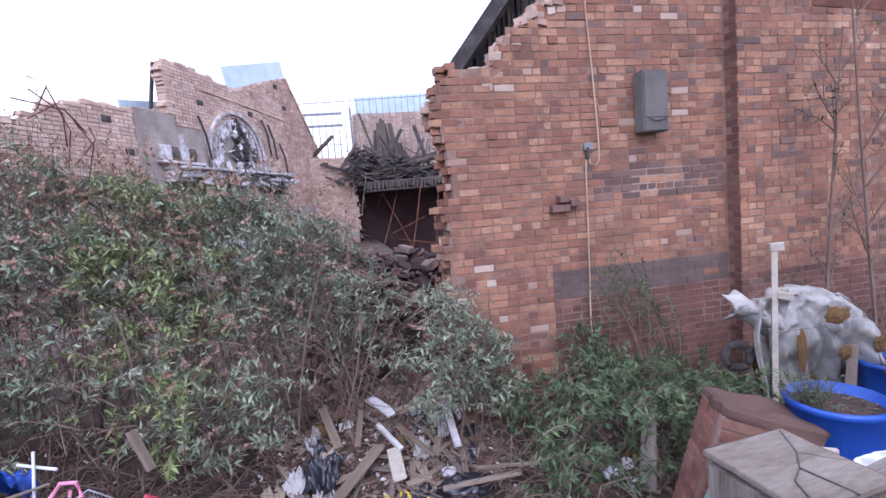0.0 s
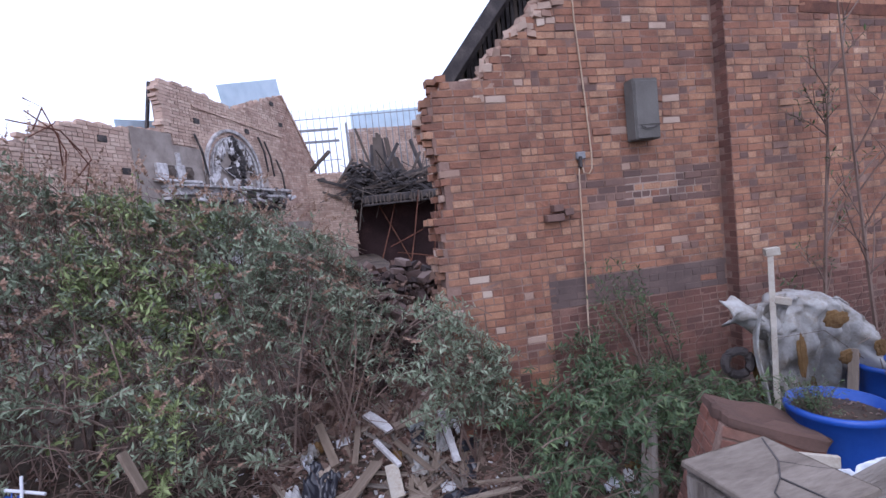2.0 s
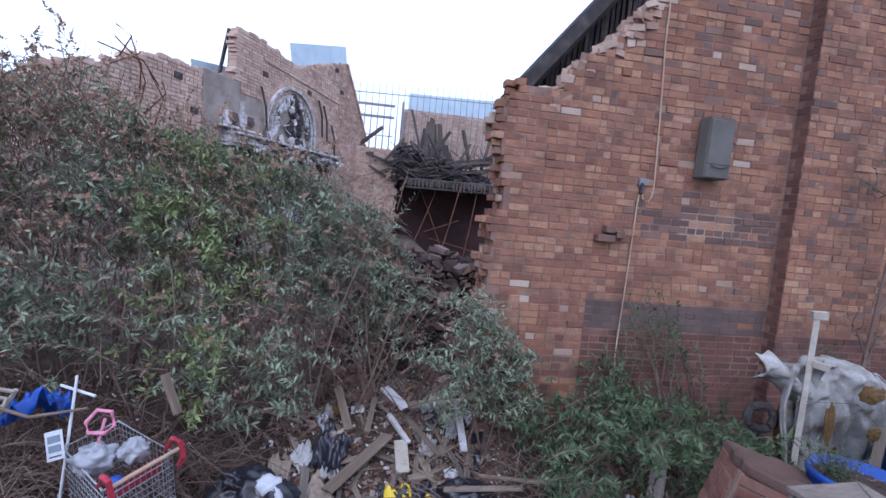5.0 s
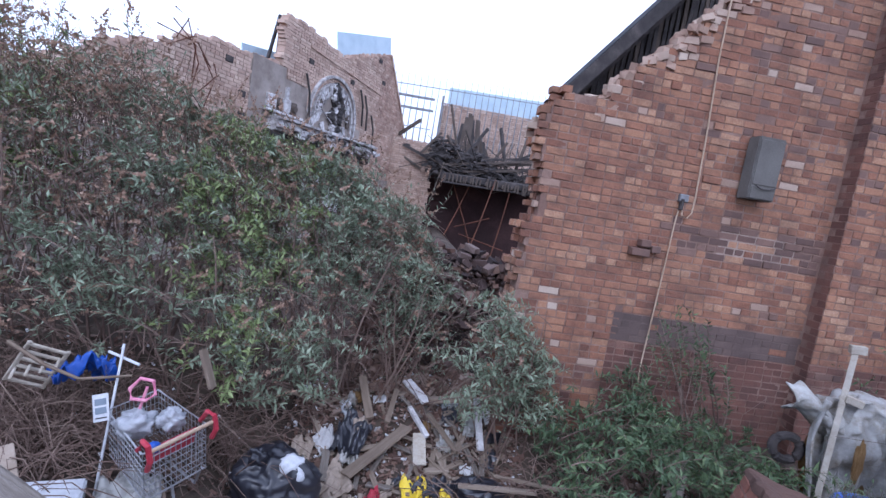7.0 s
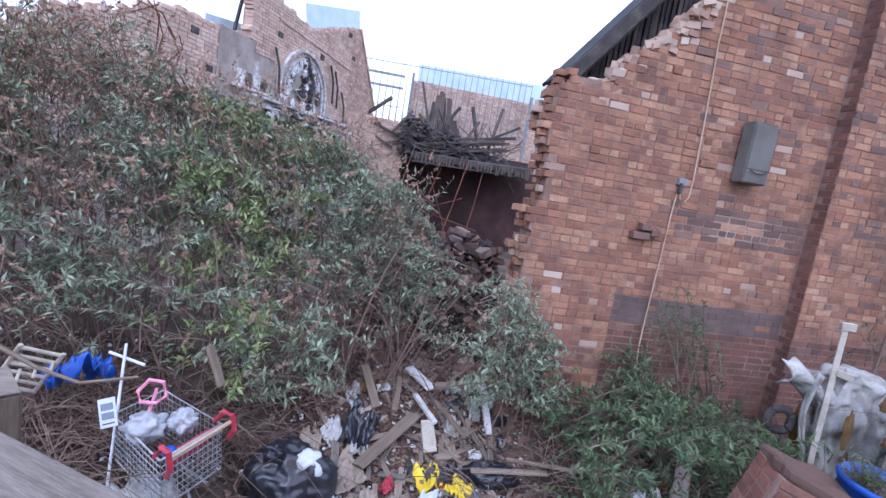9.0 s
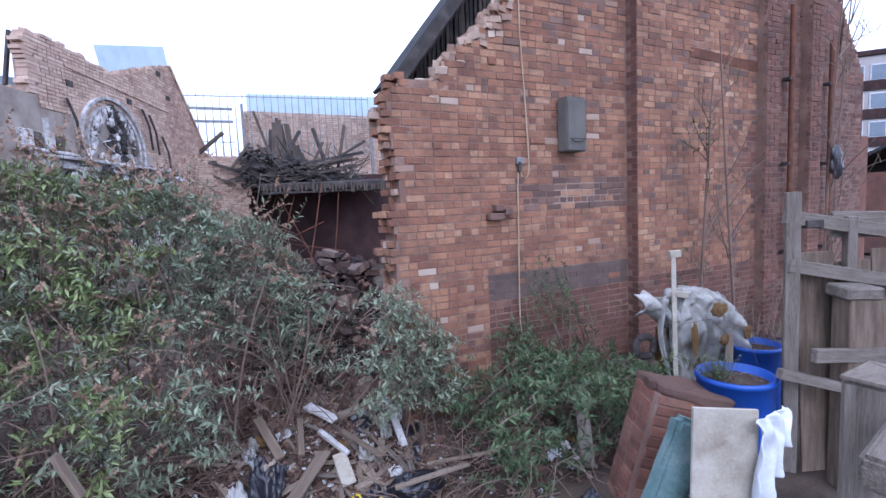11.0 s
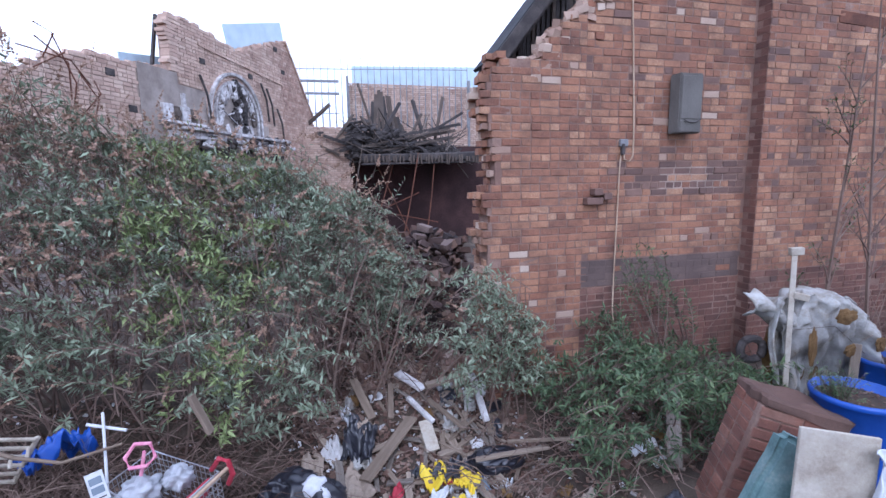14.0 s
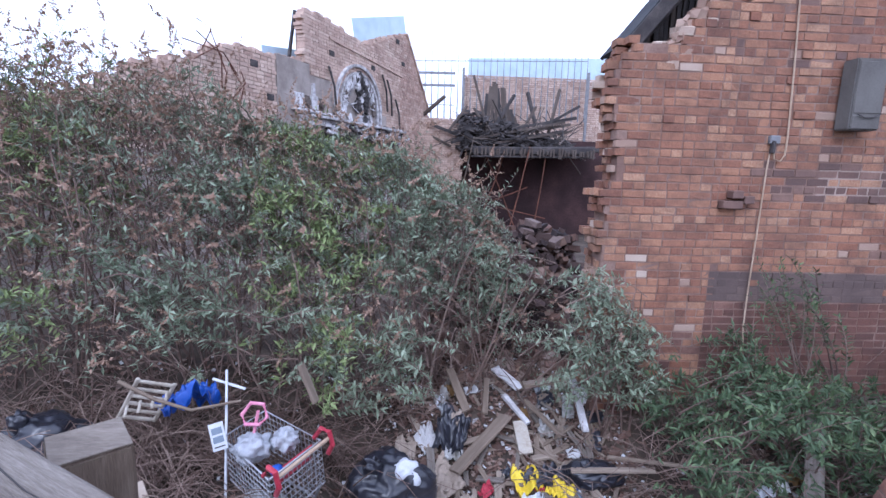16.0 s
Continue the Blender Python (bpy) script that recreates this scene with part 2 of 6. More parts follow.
def part(name, bm, material, parent=None, label="", smooth=False):
    me = bpy.data.meshes.new(name)
    bm.normal_update()
    if smooth:
        for f in bm.faces:
            f.smooth = True
    bm.to_mesh(me)
    bm.free()
    me.materials.append(material)
    ob = new(name, me)
    if parent is not None:
        ob.parent = parent
    if label:
        ob["label"] = label
    return ob


def thing(name, at, label, category, group=""):
    ob = new(name)
    ob.empty_display_size = 0.1
    ob.location = at
    return tagged(ob, label, category, group)


BOX_F = [(0, 1, 3, 2), (4, 6, 7, 5), (0, 4, 5, 1), (2, 3, 7, 6), (0, 2, 6, 4), (1, 5, 7, 3)]


class Soup:
    """Gathers many small solids into one mesh."""

    def __init__(self):
        self.v, self.f = [], []

    def box(self, c, size, m=None, jitter=0.0):
        k = len(self.v)
        hx, hy, hz = size[0] / 2, size[1] / 2, size[2] / 2
        for sx in (-1, 1):
            for sy in (-1, 1):
                for sz in (-1, 1):
                    p = Vector((sx * hx, sy * hy, sz * hz))
                    if jitter:
                        p += Vector([random.uniform(-jitter, jitter) for _ in range(3)])
                    if m is not None:
                        p = m @ p
                    self.v.append((p[0] + c[0], p[1] + c[1], p[2] + c[2]))
        self.f += [tuple(k + i for i in q) for q in BOX_F]

    def tube(self, pts, r, sides=5, r_end=None):
        k = len(self.v)
        pts = [Vector(p) for p in pts]
        last = len(pts) - 1
        for i, p in enumerate(pts):
            d = (pts[min(i + 1, last)] - pts[max(i - 1, 0)]).normalized()
            a = d.orthogonal().normalized()
            b = d.cross(a)
            rr = r if r_end is None else r + (r_end - r) * i / max(last, 1)
            for s in range(sides):
                w = 2 * math.pi * s / sides
                self.v.append(tuple(p + (a * math.cos(w) + b * math.sin(w)) * rr))
        for i in range(last):
            for s in range(sides):
                t = (s + 1) % sides
                self.f.append((k + i * sides + s, k + i * sides + t, k + (i + 1) * sides + t, k + (i + 1) * sides + s))
        self.f.append(tuple(k + s for s in reversed(range(sides))))
        self.f.append(tuple(k + last * sides + s for s in range(sides)))

    def leaf(self, p, d, n, length, width):
        k = len(self.v)
        s = d.cross(n).normalized() * width
        droop = n * (-0.12 * length)
        self.v += [tuple(p), tuple(p + d * length * 0.45 + s), tuple(p + d * length + droop), tuple(p + d * length * 0.45 - s)]
        self.f.append((k, k + 1, k + 2, k + 3))

    def put(self, name, material, parent=None, label="", kind=""):
        ob = mesh_ob(name, self.v, self.f, material, parent, label)
        if kind:
            ob["kind"] = kind
        return ob


def rot(rx=0, ry=0, rz=0):
    return Euler((radians(rx), radians(ry), radians(rz))).to_matrix()


def rbox(sx, sy, sz, bevel=0.006, segs=1, cuts=0, rough=0.0, m=None):
    """A bevelled box, its middle at the origin."""
    bm = bmesh.new()
    bmesh.ops.create_cube(bm, size=1)
    bmesh.ops.scale(bm, vec=(sx, sy, sz), verts=bm.verts)
    if cuts:
        bmesh.ops.subdivide_edges(bm, edges=bm.edges, cuts=cuts, use_grid_fill=True)
    if bevel:
        es = [e for e in bm.edges if len(e.link_faces) == 2 and e.calc_face_angle(0) > 1]
        bmesh.ops.bevel(bm, geom=es, offset=bevel, segments=segs, affect="EDGES")
    if rough:
        for v in bm.verts:
            v.co += noise.noise_vector(v.co * 9) * rough
    if m is not None:
        bmesh.ops.transform(bm, matrix=m, verts=bm.verts)
    return bm


def stick(p, q, w, h, bevel=0.004, roll=0.0):
    """A squared bar from p to q."""
    p, q = Vector(p), Vector(q)
    m = Matrix.Translation((p + q) / 2) @ (q - p).to_track_quat("Y", "Z").to_matrix().to_4x4() @ Matrix.Rotation(radians(roll), 4, "Y")
    return rbox(w, (q - p).length, h, bevel, m=m)


def bar(name, p, q, w, h, material, parent=None, label="", roll=0.0, bevel=0.004):
    """A squared timber from p to q, its grain along its length."""
    p, q = Vector(p), Vector(q)
    ob = part(name, rbox((q - p).length, w, h, bevel, 1, 2, 0.003), material, parent, label)
    ob.matrix_basis = Matrix.Translation((p + q) / 2) @ (q - p).to_track_quat("X", "Z").to_matrix().to_4x4() @ Matrix.Rotation(radians(roll), 4, "X")
    return ob


def blob(rx, ry, rz, seed=0, amp=0.25, freq=3.0, sub=4, flat=None):
    """A crumpled bag."""
    bm = bmesh.new()
    bmesh.ops.create_icosphere(bm, subdivisions=sub, radius=1)
    off = Vector((seed * 3.1, seed * 1.7, seed * 2.3))
    for v in bm.verts:
        d = noise.noise(v.co * freq * 0.5 + off) * amp + (0.5 - abs(noise.noise(v.co * freq + off))) * amp * 0.7
        d += (0.5 - abs(noise.noise(v.co * freq * 2.3 + off))) * amp * 0.3
        v.co *= 1 + d
        v.co = Vector((v.co.x * rx, v.co.y * ry, v.co.z * rz))
        if flat is not None and v.co.z < flat:
            v.co.z = flat
    return bm


def sheet(w, d, nx, ny, f):
    """A thin draped sheet with thickness; f gives a point for u, v in 0..1."""
    bm = bmesh.new()
    g = [[bm.verts.new(f(i / nx, j / ny)) for i in range(nx + 1)] for j in range(ny + 1)]
    for j in range(ny):
        for i in range(nx):
            bm.faces.new((g[j][i], g[j][i + 1], g[j + 1][i + 1], g[j + 1][i]))
    bm.normal_update()
    back = [[bm.verts.new(v.co - v.normal * w) for v in row] for row in g]
    for j in range(ny):
        for i in range(nx):
            bm.faces.new((back[j][i], back[j + 1][i], back[j + 1][i + 1], back[j][i + 1]))
    for i in range(nx):
        bm.faces.new((g[0][i + 1], g[0][i], back[0][i], back[0][i + 1]))
        bm.faces.new((g[ny][i], g[ny][i + 1], back[ny][i + 1], back[ny][i]))
    for j in range(ny):
        bm.faces.new((g[j][0], g[j + 1][0], back[j + 1][0], back[j][0]))
        bm.faces.new((g[j + 1][nx], g[j][nx], back[j][nx], back[j + 1][nx]))
    return bm

# ---- ground ----


def smooth(a, b, x):
    k = min(max((x - a) / (b - a), 0.0), 1.0)
    return k * k * (3 - 2 * k)


def ground_z(x, y):
    z = -0.58 + 0.5 * smooth(4.2, 5.3, y)
    z += 0.5 * smooth(0.9, 2.0, x) * smooth(6.0, 3.6, y)
    z += 1.1 * smooth(5.6, 7.4, y) * smooth(-1.2, 0.0, x) * smooth(2.5, 1.0, x)
    z += 0.25 * smooth(-1.8, -3.2, x) * smooth(3.0, 5.0, y)
    z += 0.3 * smooth(-0.9, -2.0, x) * smooth(5.2, 4.0, y)
    near = smooth(14, 7, y) * smooth(-9, -6, x) * smooth(9, 6, x)
    return z + near * (0.07 * noise.noise(Vector((x * 1.3, y * 1.3, 0))) + 0.04 * noise.noise(Vector((x * 4, y * 4, 5))))


def build_ground():
    xs = [-900, -200, -60, -25, -12] + [-8 + 0.1 * i for i in range(161)] + [12, 25, 60, 200, 900]
    ys = [-900, -200, -60, -20, -8, -3] + [-1 + 0.1 * i for i in range(111)] + [13, 20, 60, 200, 900]
    v = [(x, y, ground_z(x, y)) for y in ys for x in xs]
    n = len(xs)
    f = [(j * n + i, j * n + i + 1, (j + 1) * n + i + 1, (j + 1) * n + i) for j in range(len(ys) - 1) for i in range(n - 1)]
    ob = mesh_ob("ground", v, f, m_soil)
    for p in ob.data.polygons:
        p.use_smooth = True
    tagged(ob, "dark littered soil and rubble of an abandoned yard", "ground", kind="structure")


build_ground()

# ---- brickwork ----
BRICK_H, BRICK_L, BRICK_W = 0.079, 0.222, 0.111
COURSE = BRICK_H


def lay(s0, s1, z0, z1, inside, kind_of, place, soups, singles=None, proud=0.004, size=1.0):
    """Lays courses of bricks; place(s, z, d) gives the world point d behind the face. singles collects bricks to be objects of their own."""
    k = 0
    z = z0
    COURSE, STRETCH, HEAD = BRICK_H * size, BRICK_L * size, BRICK_W * size
    while z < z1:
        head = k % 4 == 3
        step = HEAD if head else STRETCH
        s = s0 - random.uniform(0, 0.03) - (0 if k % 2 else step / 2)
        while s < s1:
            w = step if random.random() > 0.25 else HEAD
            a, b = max(s, s0), min(s + w, s1)
            s += w
            sc, zc = (a + b) / 2, z + COURSE / 2
            if b - a < 0.05 or not inside(sc, zc, (b - a) / 2):
                continue
            out = proud + random.uniform(-0.003, 0.004) + (0.012 if random.random() < 0.012 else 0)
            key = kind_of(sc, zc)
            if singles is not None and singles(sc, zc):
                singles.found.append((sc, zc, b - a - 0.011, out, key))
                continue
            soup = soups[key]
            n = len(soup.v)
            e = 0.003
            l, r = a + 0.0055 + random.uniform(0, e), b - 0.0055 - random.uniform(0, e)
            lo, hi = z + 0.0055 + random.uniform(0, e), z + COURSE - 0.0055 - random.uniform(0, e)
            c = 0.003
            for (x, y, d) in ((l, lo, 0.05), (r, lo, 0.05), (r, hi, 0.05), (l, hi, 0.05), (l, lo, c - out), (r, lo, c - out), (r, hi, c - out), (l, hi, c - out),
                              (l + c, lo + c, -out), (r - c, lo + c, -out), (r - c, hi - c, -out), (l + c, hi - c, -out)):
                soup.v.append(tuple(place(x + random.uniform(-0.0042, 0.0042), y + random.uniform(-0.004, 0.004), d + random.uniform(-0.0025, 0.0025))))
            for i in range(4):
                j = (i + 1) % 4
                soup.f.append((n + i, n + j, n + 4 + j, n + 4 + i))
                soup.f.append((n + 4 + i, n + 4 + j, n + 8 + j, n + 8 + i))
            soup.f.append((n + 8, n + 9, n + 10, n + 11))
        z += COURSE
        k += 1


def edge_left(z):
    """The torn left end of the gable wall."""
    pts = [(-1, 0.95), (0.6, 0.95), (1.5, 0.93), (1.9, 0.93), (2.12, 0.9), (2.3, 1.0), (2.46, 1.03), (2.6, 1.0), (2.85, 0.95), (3.05, 0.86), (3.2, 0.9), (3.35, 0.98), (3.5, 1.05), (9, 1.05)]
    for (a, u), (b, w) in zip(pts, pts[1:]):
        if a <= z <= b:
            x = u + (w - u) * (z - a) / (b - a)
            break
    return x - 0.07 + 0.07 * noise.noise(Vector((0, round(z / COURSE) * 3.7, 1)))


def edge_top(x):
    pts = [(-9, 3.3), (0.9, 3.35), (1.05, 3.47), (1.45, 3.5), (1.55, 3.6), (1.7, 3.82), (1.95, 4.02), (2.15, 4.25), (2.5, 4.6), (3.2, 5.3), (9, 11)]
    for (a, u), (b, w) in zip(pts, pts[1:]):
        if a <= x <= b:
            z = u + (w - u) * (x - a) / (b - a)
            break
    return z + 0.06 * noise.noise(Vector((x * 6, 0, 4)))


WALL_Y, PROUD_Y = 5.0, 4.83
PIL_X, END_X = 4.24, 9.95


def gable_wall():
    wall = thing("wall_gable", (2.0, 5.15, 0), "tall red brick gable wall with a torn, stepped end", "wall")
    wall["kind"] = "structure"
    soups = {k: Soup() for k in ("red", "blue", "low", "tar", "pale")}

    def inside(s, z, half):
        return s - half > edge_left(z) - 0.04 and z < edge_top(s) - 0.03

    def kind_left(s, z):
        if s > 2.0:
            w = 0.05 * noise.noise(Vector((s * 3, 0, 5)))
            if 1.03 + w < z < 1.38 + 0.4 * w and random.random() < 0.93:
                return "tar"
            if z < 1.05 + 0.05 * noise.noise(Vector((s * 2, 0, 0))):
                return "low"
            n = noise.noise(Vector((s * 1.1, z * 1.5, 3)))
            if 2.04 < z < 2.47 and s > 2.45 + 0.3 * n:
                return "blue" if random.random() < 0.8 else "red"
            if random.random() < 0.07:
                return "blue"
        elif z < 0.75:
            return "low" if random.random() < 0.5 else "red"
        if random.random() < 0.045:
            return "pale"
        return "red"

    def single(s, z):
        return len(single.found) < 300 and s < 2.75 and 1.5 < z < 3.4 and kind_left(s, z) == "red"

    single.found = []

    def at(s, z, d):
        step = -0.022 if s <= 2.0 else 0.0
        return (s, WALL_Y + step + d, z)

    lay(0.6, 2.0, -0.3, 5.5, inside, kind_left, at, soups, single)
    lay(2.0, PIL_X, -0.3, 5.5, inside, kind_left, at, soups, single)
    # darker bricks take over low down and towards the right end
    lay(PIL_X, END_X, -0.3, 5.8, lambda s, z, h: z < 5.75 - max(0, s - 8.8) * 1.38, lambda s, z: "blue" if random.random() < 0.1 + 0.3 * smooth(5.6, 7.4, s) else ("low" if z < 1.1 or s > 6.7 + 0.5 * noise.noise(Vector((s, z, 1))) else "red"),
        lambda s, z, d: (s, PROUD_Y + d, z), soups)
    mats = {"red": m_brick, "blue": m_blue, "low": m_low, "tar": m_tar, "pale": m_pale}
    for k, soup in soups.items():
        soup.put("brickwork", mats[k], wall, kind="stuff").location = -wall.location
    # the mortar bed behind the faces, course by course
    bed = Soup()
    z = -0.3
    while z < 5.5:
        zc = z + COURSE / 2
        xa = edge_left(zc) + 0.03
        xt = xa
        while xt < PIL_X and edge_top(xt) < zc + 0.03:
            xt += 0.04
        xa = max(xa, xt)
        if xa < 2.0:
            bed.box(((xa + 2.0) / 2, WALL_Y + 0.153, zc), (2.0 - xa, 0.35, COURSE))
        if max(xa, 2.0) < PIL_X:
            a = max(xa, 2.0)
            bed.box(((a + PIL_X) / 2, WALL_Y + 0.175, zc), (PIL_X - a, 0.35, COURSE))
        xe = min(END_X, 8.8 + (5.75 - zc) / 1.38)
        bed.box(((PIL_X + xe) / 2, PROUD_Y + 0.26, zc), (xe - PIL_X, 0.52, COURSE))
        z += COURSE
    bed.put("mortar_bed", m_mortar, wall).location = -wall.location
    # a smear of tar over the joints of the band
    part("tar_coat", rbox(PIL_X - 2.1, 0.01, 0.3, 0.002, m=Matrix.Translation(Vector(((PIL_X + 2.05) / 2, WALL_Y + 0.004, 1.2)) - wall.location)), m_tar, wall)
    part("pale_pointing", rbox(0.9, 0.01, 0.3, 0.002, m=Matrix.Translation(Vector((3.45, WALL_Y + 0.0045, 2.27)) - wall.location)), m_mort_y, wall)
    # the return of the step, its shade put into a darker brick
    ret = Soup()
    z, k = -0.3, 0
    while z < 5.5:
        ret.box((PIL_X + 0.035, PROUD_Y + 0.045 + (0.04 if k % 2 else 0.0), z + COURSE / 2), (0.08, 0.09 if k % 2 == 0 else 0.16, COURSE - 0.011))
        z += COURSE
        k += 1
    ret.put("quoin", m_low, wall, kind="stuff").location = -wall.location
    # torn brick ends and loose bricks along the break
    torn = Soup()
    ends = Soup()
    z = 0.1
    while z < 3.55:
        xa = edge_left(z + COURSE / 2)
        for d in (0.06, 0.17, 0.28):
            if random.random() < 0.85:
                (torn if random.random() < 0.3 else ends).box((xa + random.uniform(0.02, 0.1), WALL_Y + d + 0.01, z + COURSE / 2), (random.uniform(0.1, 0.2), 0.1, 0.066), rot(random.uniform(-2, 2), random.uniform(-3, 3), random.uniform(-7, 7)), 0.006)
        z += COURSE
    x = 1.14
    while x < 3.0:
        zt = edge_top(x) - 0.03
        for d in (0.05, 0.17, 0.29):
            torn.box((x + random.uniform(-0.03, 0.03), WALL_Y + d, zt - 0.02 + random.uniform(-0.04, 0.03)), (random.uniform(0.1, 0.2), 0.1, 0.075), rot(random.uniform(-9, 9), random.uniform(-14, 9), random.uniform(-15, 15)), 0.01)
            if d < 0.1:
                for q in (0.07, 0.15):
                    if random.random() < 0.7:
                        torn.box((x + random.uniform(-0.04, 0.04), WALL_Y + 0.02, zt - q), (random.uniform(0.08, 0.16), 0.08, 0.066), rot(random.uniform(-8, 8), random.uniform(-8, 8), random.uniform(-12, 12)), 0.01)
            if random.random() < 0.5:
                torn.box((x, WALL_Y + d - 0.03, zt + 0.05), (0.13, 0.1, 0.07), rot(random.uniform(-20, 20), random.uniform(-20, 20), random.uniform(-40, 40)), 0.012)
        x += 0.1
    ends.put("torn_brick_end", m_brick, wall, kind="stuff").location = -wall.location
    torn.put("torn_brick_end", m_pale, wall, "pale broken brick ends with old mortar", kind="stuff").location = -wall.location
    # bricks as pieces of their own
    shared = {}
    for s, z, w, out, key in single.found:
        q = round(w, 2)
        pick = (q, random.randrange(4))
        if pick not in shared:
            bm = rbox(q, 0.06, 0.068, 0.004, 1, 1, 0.0035)
            me = bpy.data.meshes.new("brick")
            bm.to_mesh(me)
            bm.free()
            me.materials.append(m_brick_o)
            for v in me.vertices:
                v.co += Vector([random.uniform(-0.002, 0.002) for _ in range(3)])
            shared[pick] = me
        ob = new("brick", shared[pick])
        ob.parent = wall
        p = Vector(at(s, z, 0.03 - out)) - wall.location
        ob.location = p
        ob.rotation_euler = (0, radians(random.uniform(-0.4, 0.4)), radians(random.uniform(-0.5, 0.5)))
    return wall


WALL = gable_wall()

# ---- ruined building at the back ----
LX, LY = 0.42, 0.9075


def on_left(s, z, d=0.0):
    """A point of the ruined hall's wall: s along it, d behind its face."""
    return (-3.66 + LX * s - LY * d, 12.42 + LY * s + LX * d, z)


def left_top(s):
    pts = [(-9, 2.6), (-5.2, 3.2), (-4.4, 3.72), (-4.1, 3.9), (-3.2, 4.2), (-2.6, 4.5), (-1.9, 4.66), (-1.2, 4.64), (-0.5, 4.74), (-0.03, 4.76), (-0.02, 5.92), (0.6, 5.98), (1.5, 5.9), (2.5, 5.76), (3.4, 6.08), (5.15, 6.68), (5.67, 6.2), (6.3, 5.5), (7.0, 4.5), (7.1, 4.2), (9, 4.2)]
    for (a, u), (b, w) in zip(pts, pts[1:]):
        if a <= s <= b:
            return u + (w - u) * (s - a) / (b - a)
    return 2.5


HALL_END = 7.05


def hall_wall():
    wall = thing("wall_hall", on_left(0, 0, 0.2), "roofless buff brick hall wall with a jagged stepped top", "wall")
    wall["kind"] = "structure"
    soups = {"buff": Soup(), "end": Soup()}

    def bare(s, z):
        return not (-1.1 < s < 0.05 and z > 3.1) and not (0.0 < s < 0.95 and 3.1 < z < 4.45) and not (0.9 < s < 3.6 and 3.1 < z < 3.9)

    def inside(s, z, half):
        return s + half < HALL_END and z < left_top(s) - 0.02 + 0.07 * noise.noise(Vector((s * 5, z * 5, 0))) and bare(s, z)

    # past the corner the redder brick is also darkened, which gives it shading
    lay(-7.0, HALL_END, 2.5, 6.8, inside, lambda s, z: "end" if s > 4.75 and random.random() < 0.75 else "buff", on_left, soups, None, 0.006, 1.0)
    soups["buff"].put("brickwork", m_yellow, wall, kind="stuff").location = -wall.location
    soups["end"].put("brickwork", m_endwall, wall, "redder brick past the gable's corner, darkened as its shading", kind="stuff").location = -wall.location
    bed = Soup()
    m = Matrix(((LX, -LY, 0), (LY, LX, 0), (0, 0, 1)))
    s = -7.0
    while s < HALL_END - 0.05:
        w = 0.1
        zt = left_top(s + w / 2) - 0.06
        bed.box(on_left(s + w / 2, (zt - 0.6) / 2, 0.18), (w, 0.34, zt + 0.6), m)
        s += w
    bed.put("mortar_bed", m_mort_y, wall).location = -wall.location
    rend = Soup()
    rend.box(on_left(-0.53, 3.9, 0.0), (1.12, 0.03, 1.6), m)
    rend.box(on_left(0.5, 3.77, 0.003), (0.94, 0.03, 1.36), m)
    rend.box(on_left(2.2, 3.5, 0.0), (3.2, 0.03, 0.8), m)
    rend.box(on_left(0.0, 1.0, -0.004), (14.0, 0.03, 3.0), m)
    rend.put("render_coat", m_render, wall, "patchy grey cement render").location = -wall.location
    rend = Soup()
    for s0, w, z0, h in ((1.5, 1.1, 1.9, 1.7), (2.7, 1.0, 2.0, 1.6), (3.6, 0.5, 1.7, 1.2)):
        rend.box(on_left(s0, z0, -0.02), (w, 0.03, h), m)
    rend.put("white_coat", m_white, wall, "flaking white paint under the cornice").location = -wall.location
    # broken bricks on the crest
    cr = Soup()
    s = -6.5
    while s < 6.9:
        if random.random() < 0.75:
            cr.box(on_left(s, left_top(s) + 0.0, 0.08 + random.uniform(0, 0.2)), (0.21, 0.11, 0.075), m @ rot(random.uniform(-6, 6), random.uniform(-9, 9), random.uniform(-14, 14)), 0.012)
        s += 0.14
    z = 4.72
    while z < 5.9:
        cr.box(on_left(-0.03 + random.uniform(-0.1, 0.05), z + 0.04, 0.1), (0.24, 0.22, 0.07), m)
        z += COURSE
    # a slanting string course and the raked verge at the far end
    for i in range(19):
        u = i / 18
        cr.box(on_left(0.95 + 3.8 * u, 5.5 - 0.2 * u, 0.0), (0.2, 0.07, 0.05), m @ rot(0, 3, 0), 0.006)
    for i in range(16):
        u = i / 15
        cr.box(on_left(5.2 + 1.8 * u, 6.62 - 2.12 * u, 0.1), (0.22, 0.3, 0.06), m @ rot(0, 50, 0), 0.008)
    cr.put("crest_brick", m_yellow, wall, kind="stuff").location = -wall.location


hall_wall()


def local(s, z, d=0.0):
    return Matrix.Translation(on_left(s, z, d)) @ Matrix(((LX, -LY, 0, 0), (LY, LX, 0, 0), (0, 0, 1, 0), (0, 0, 0, 1)))


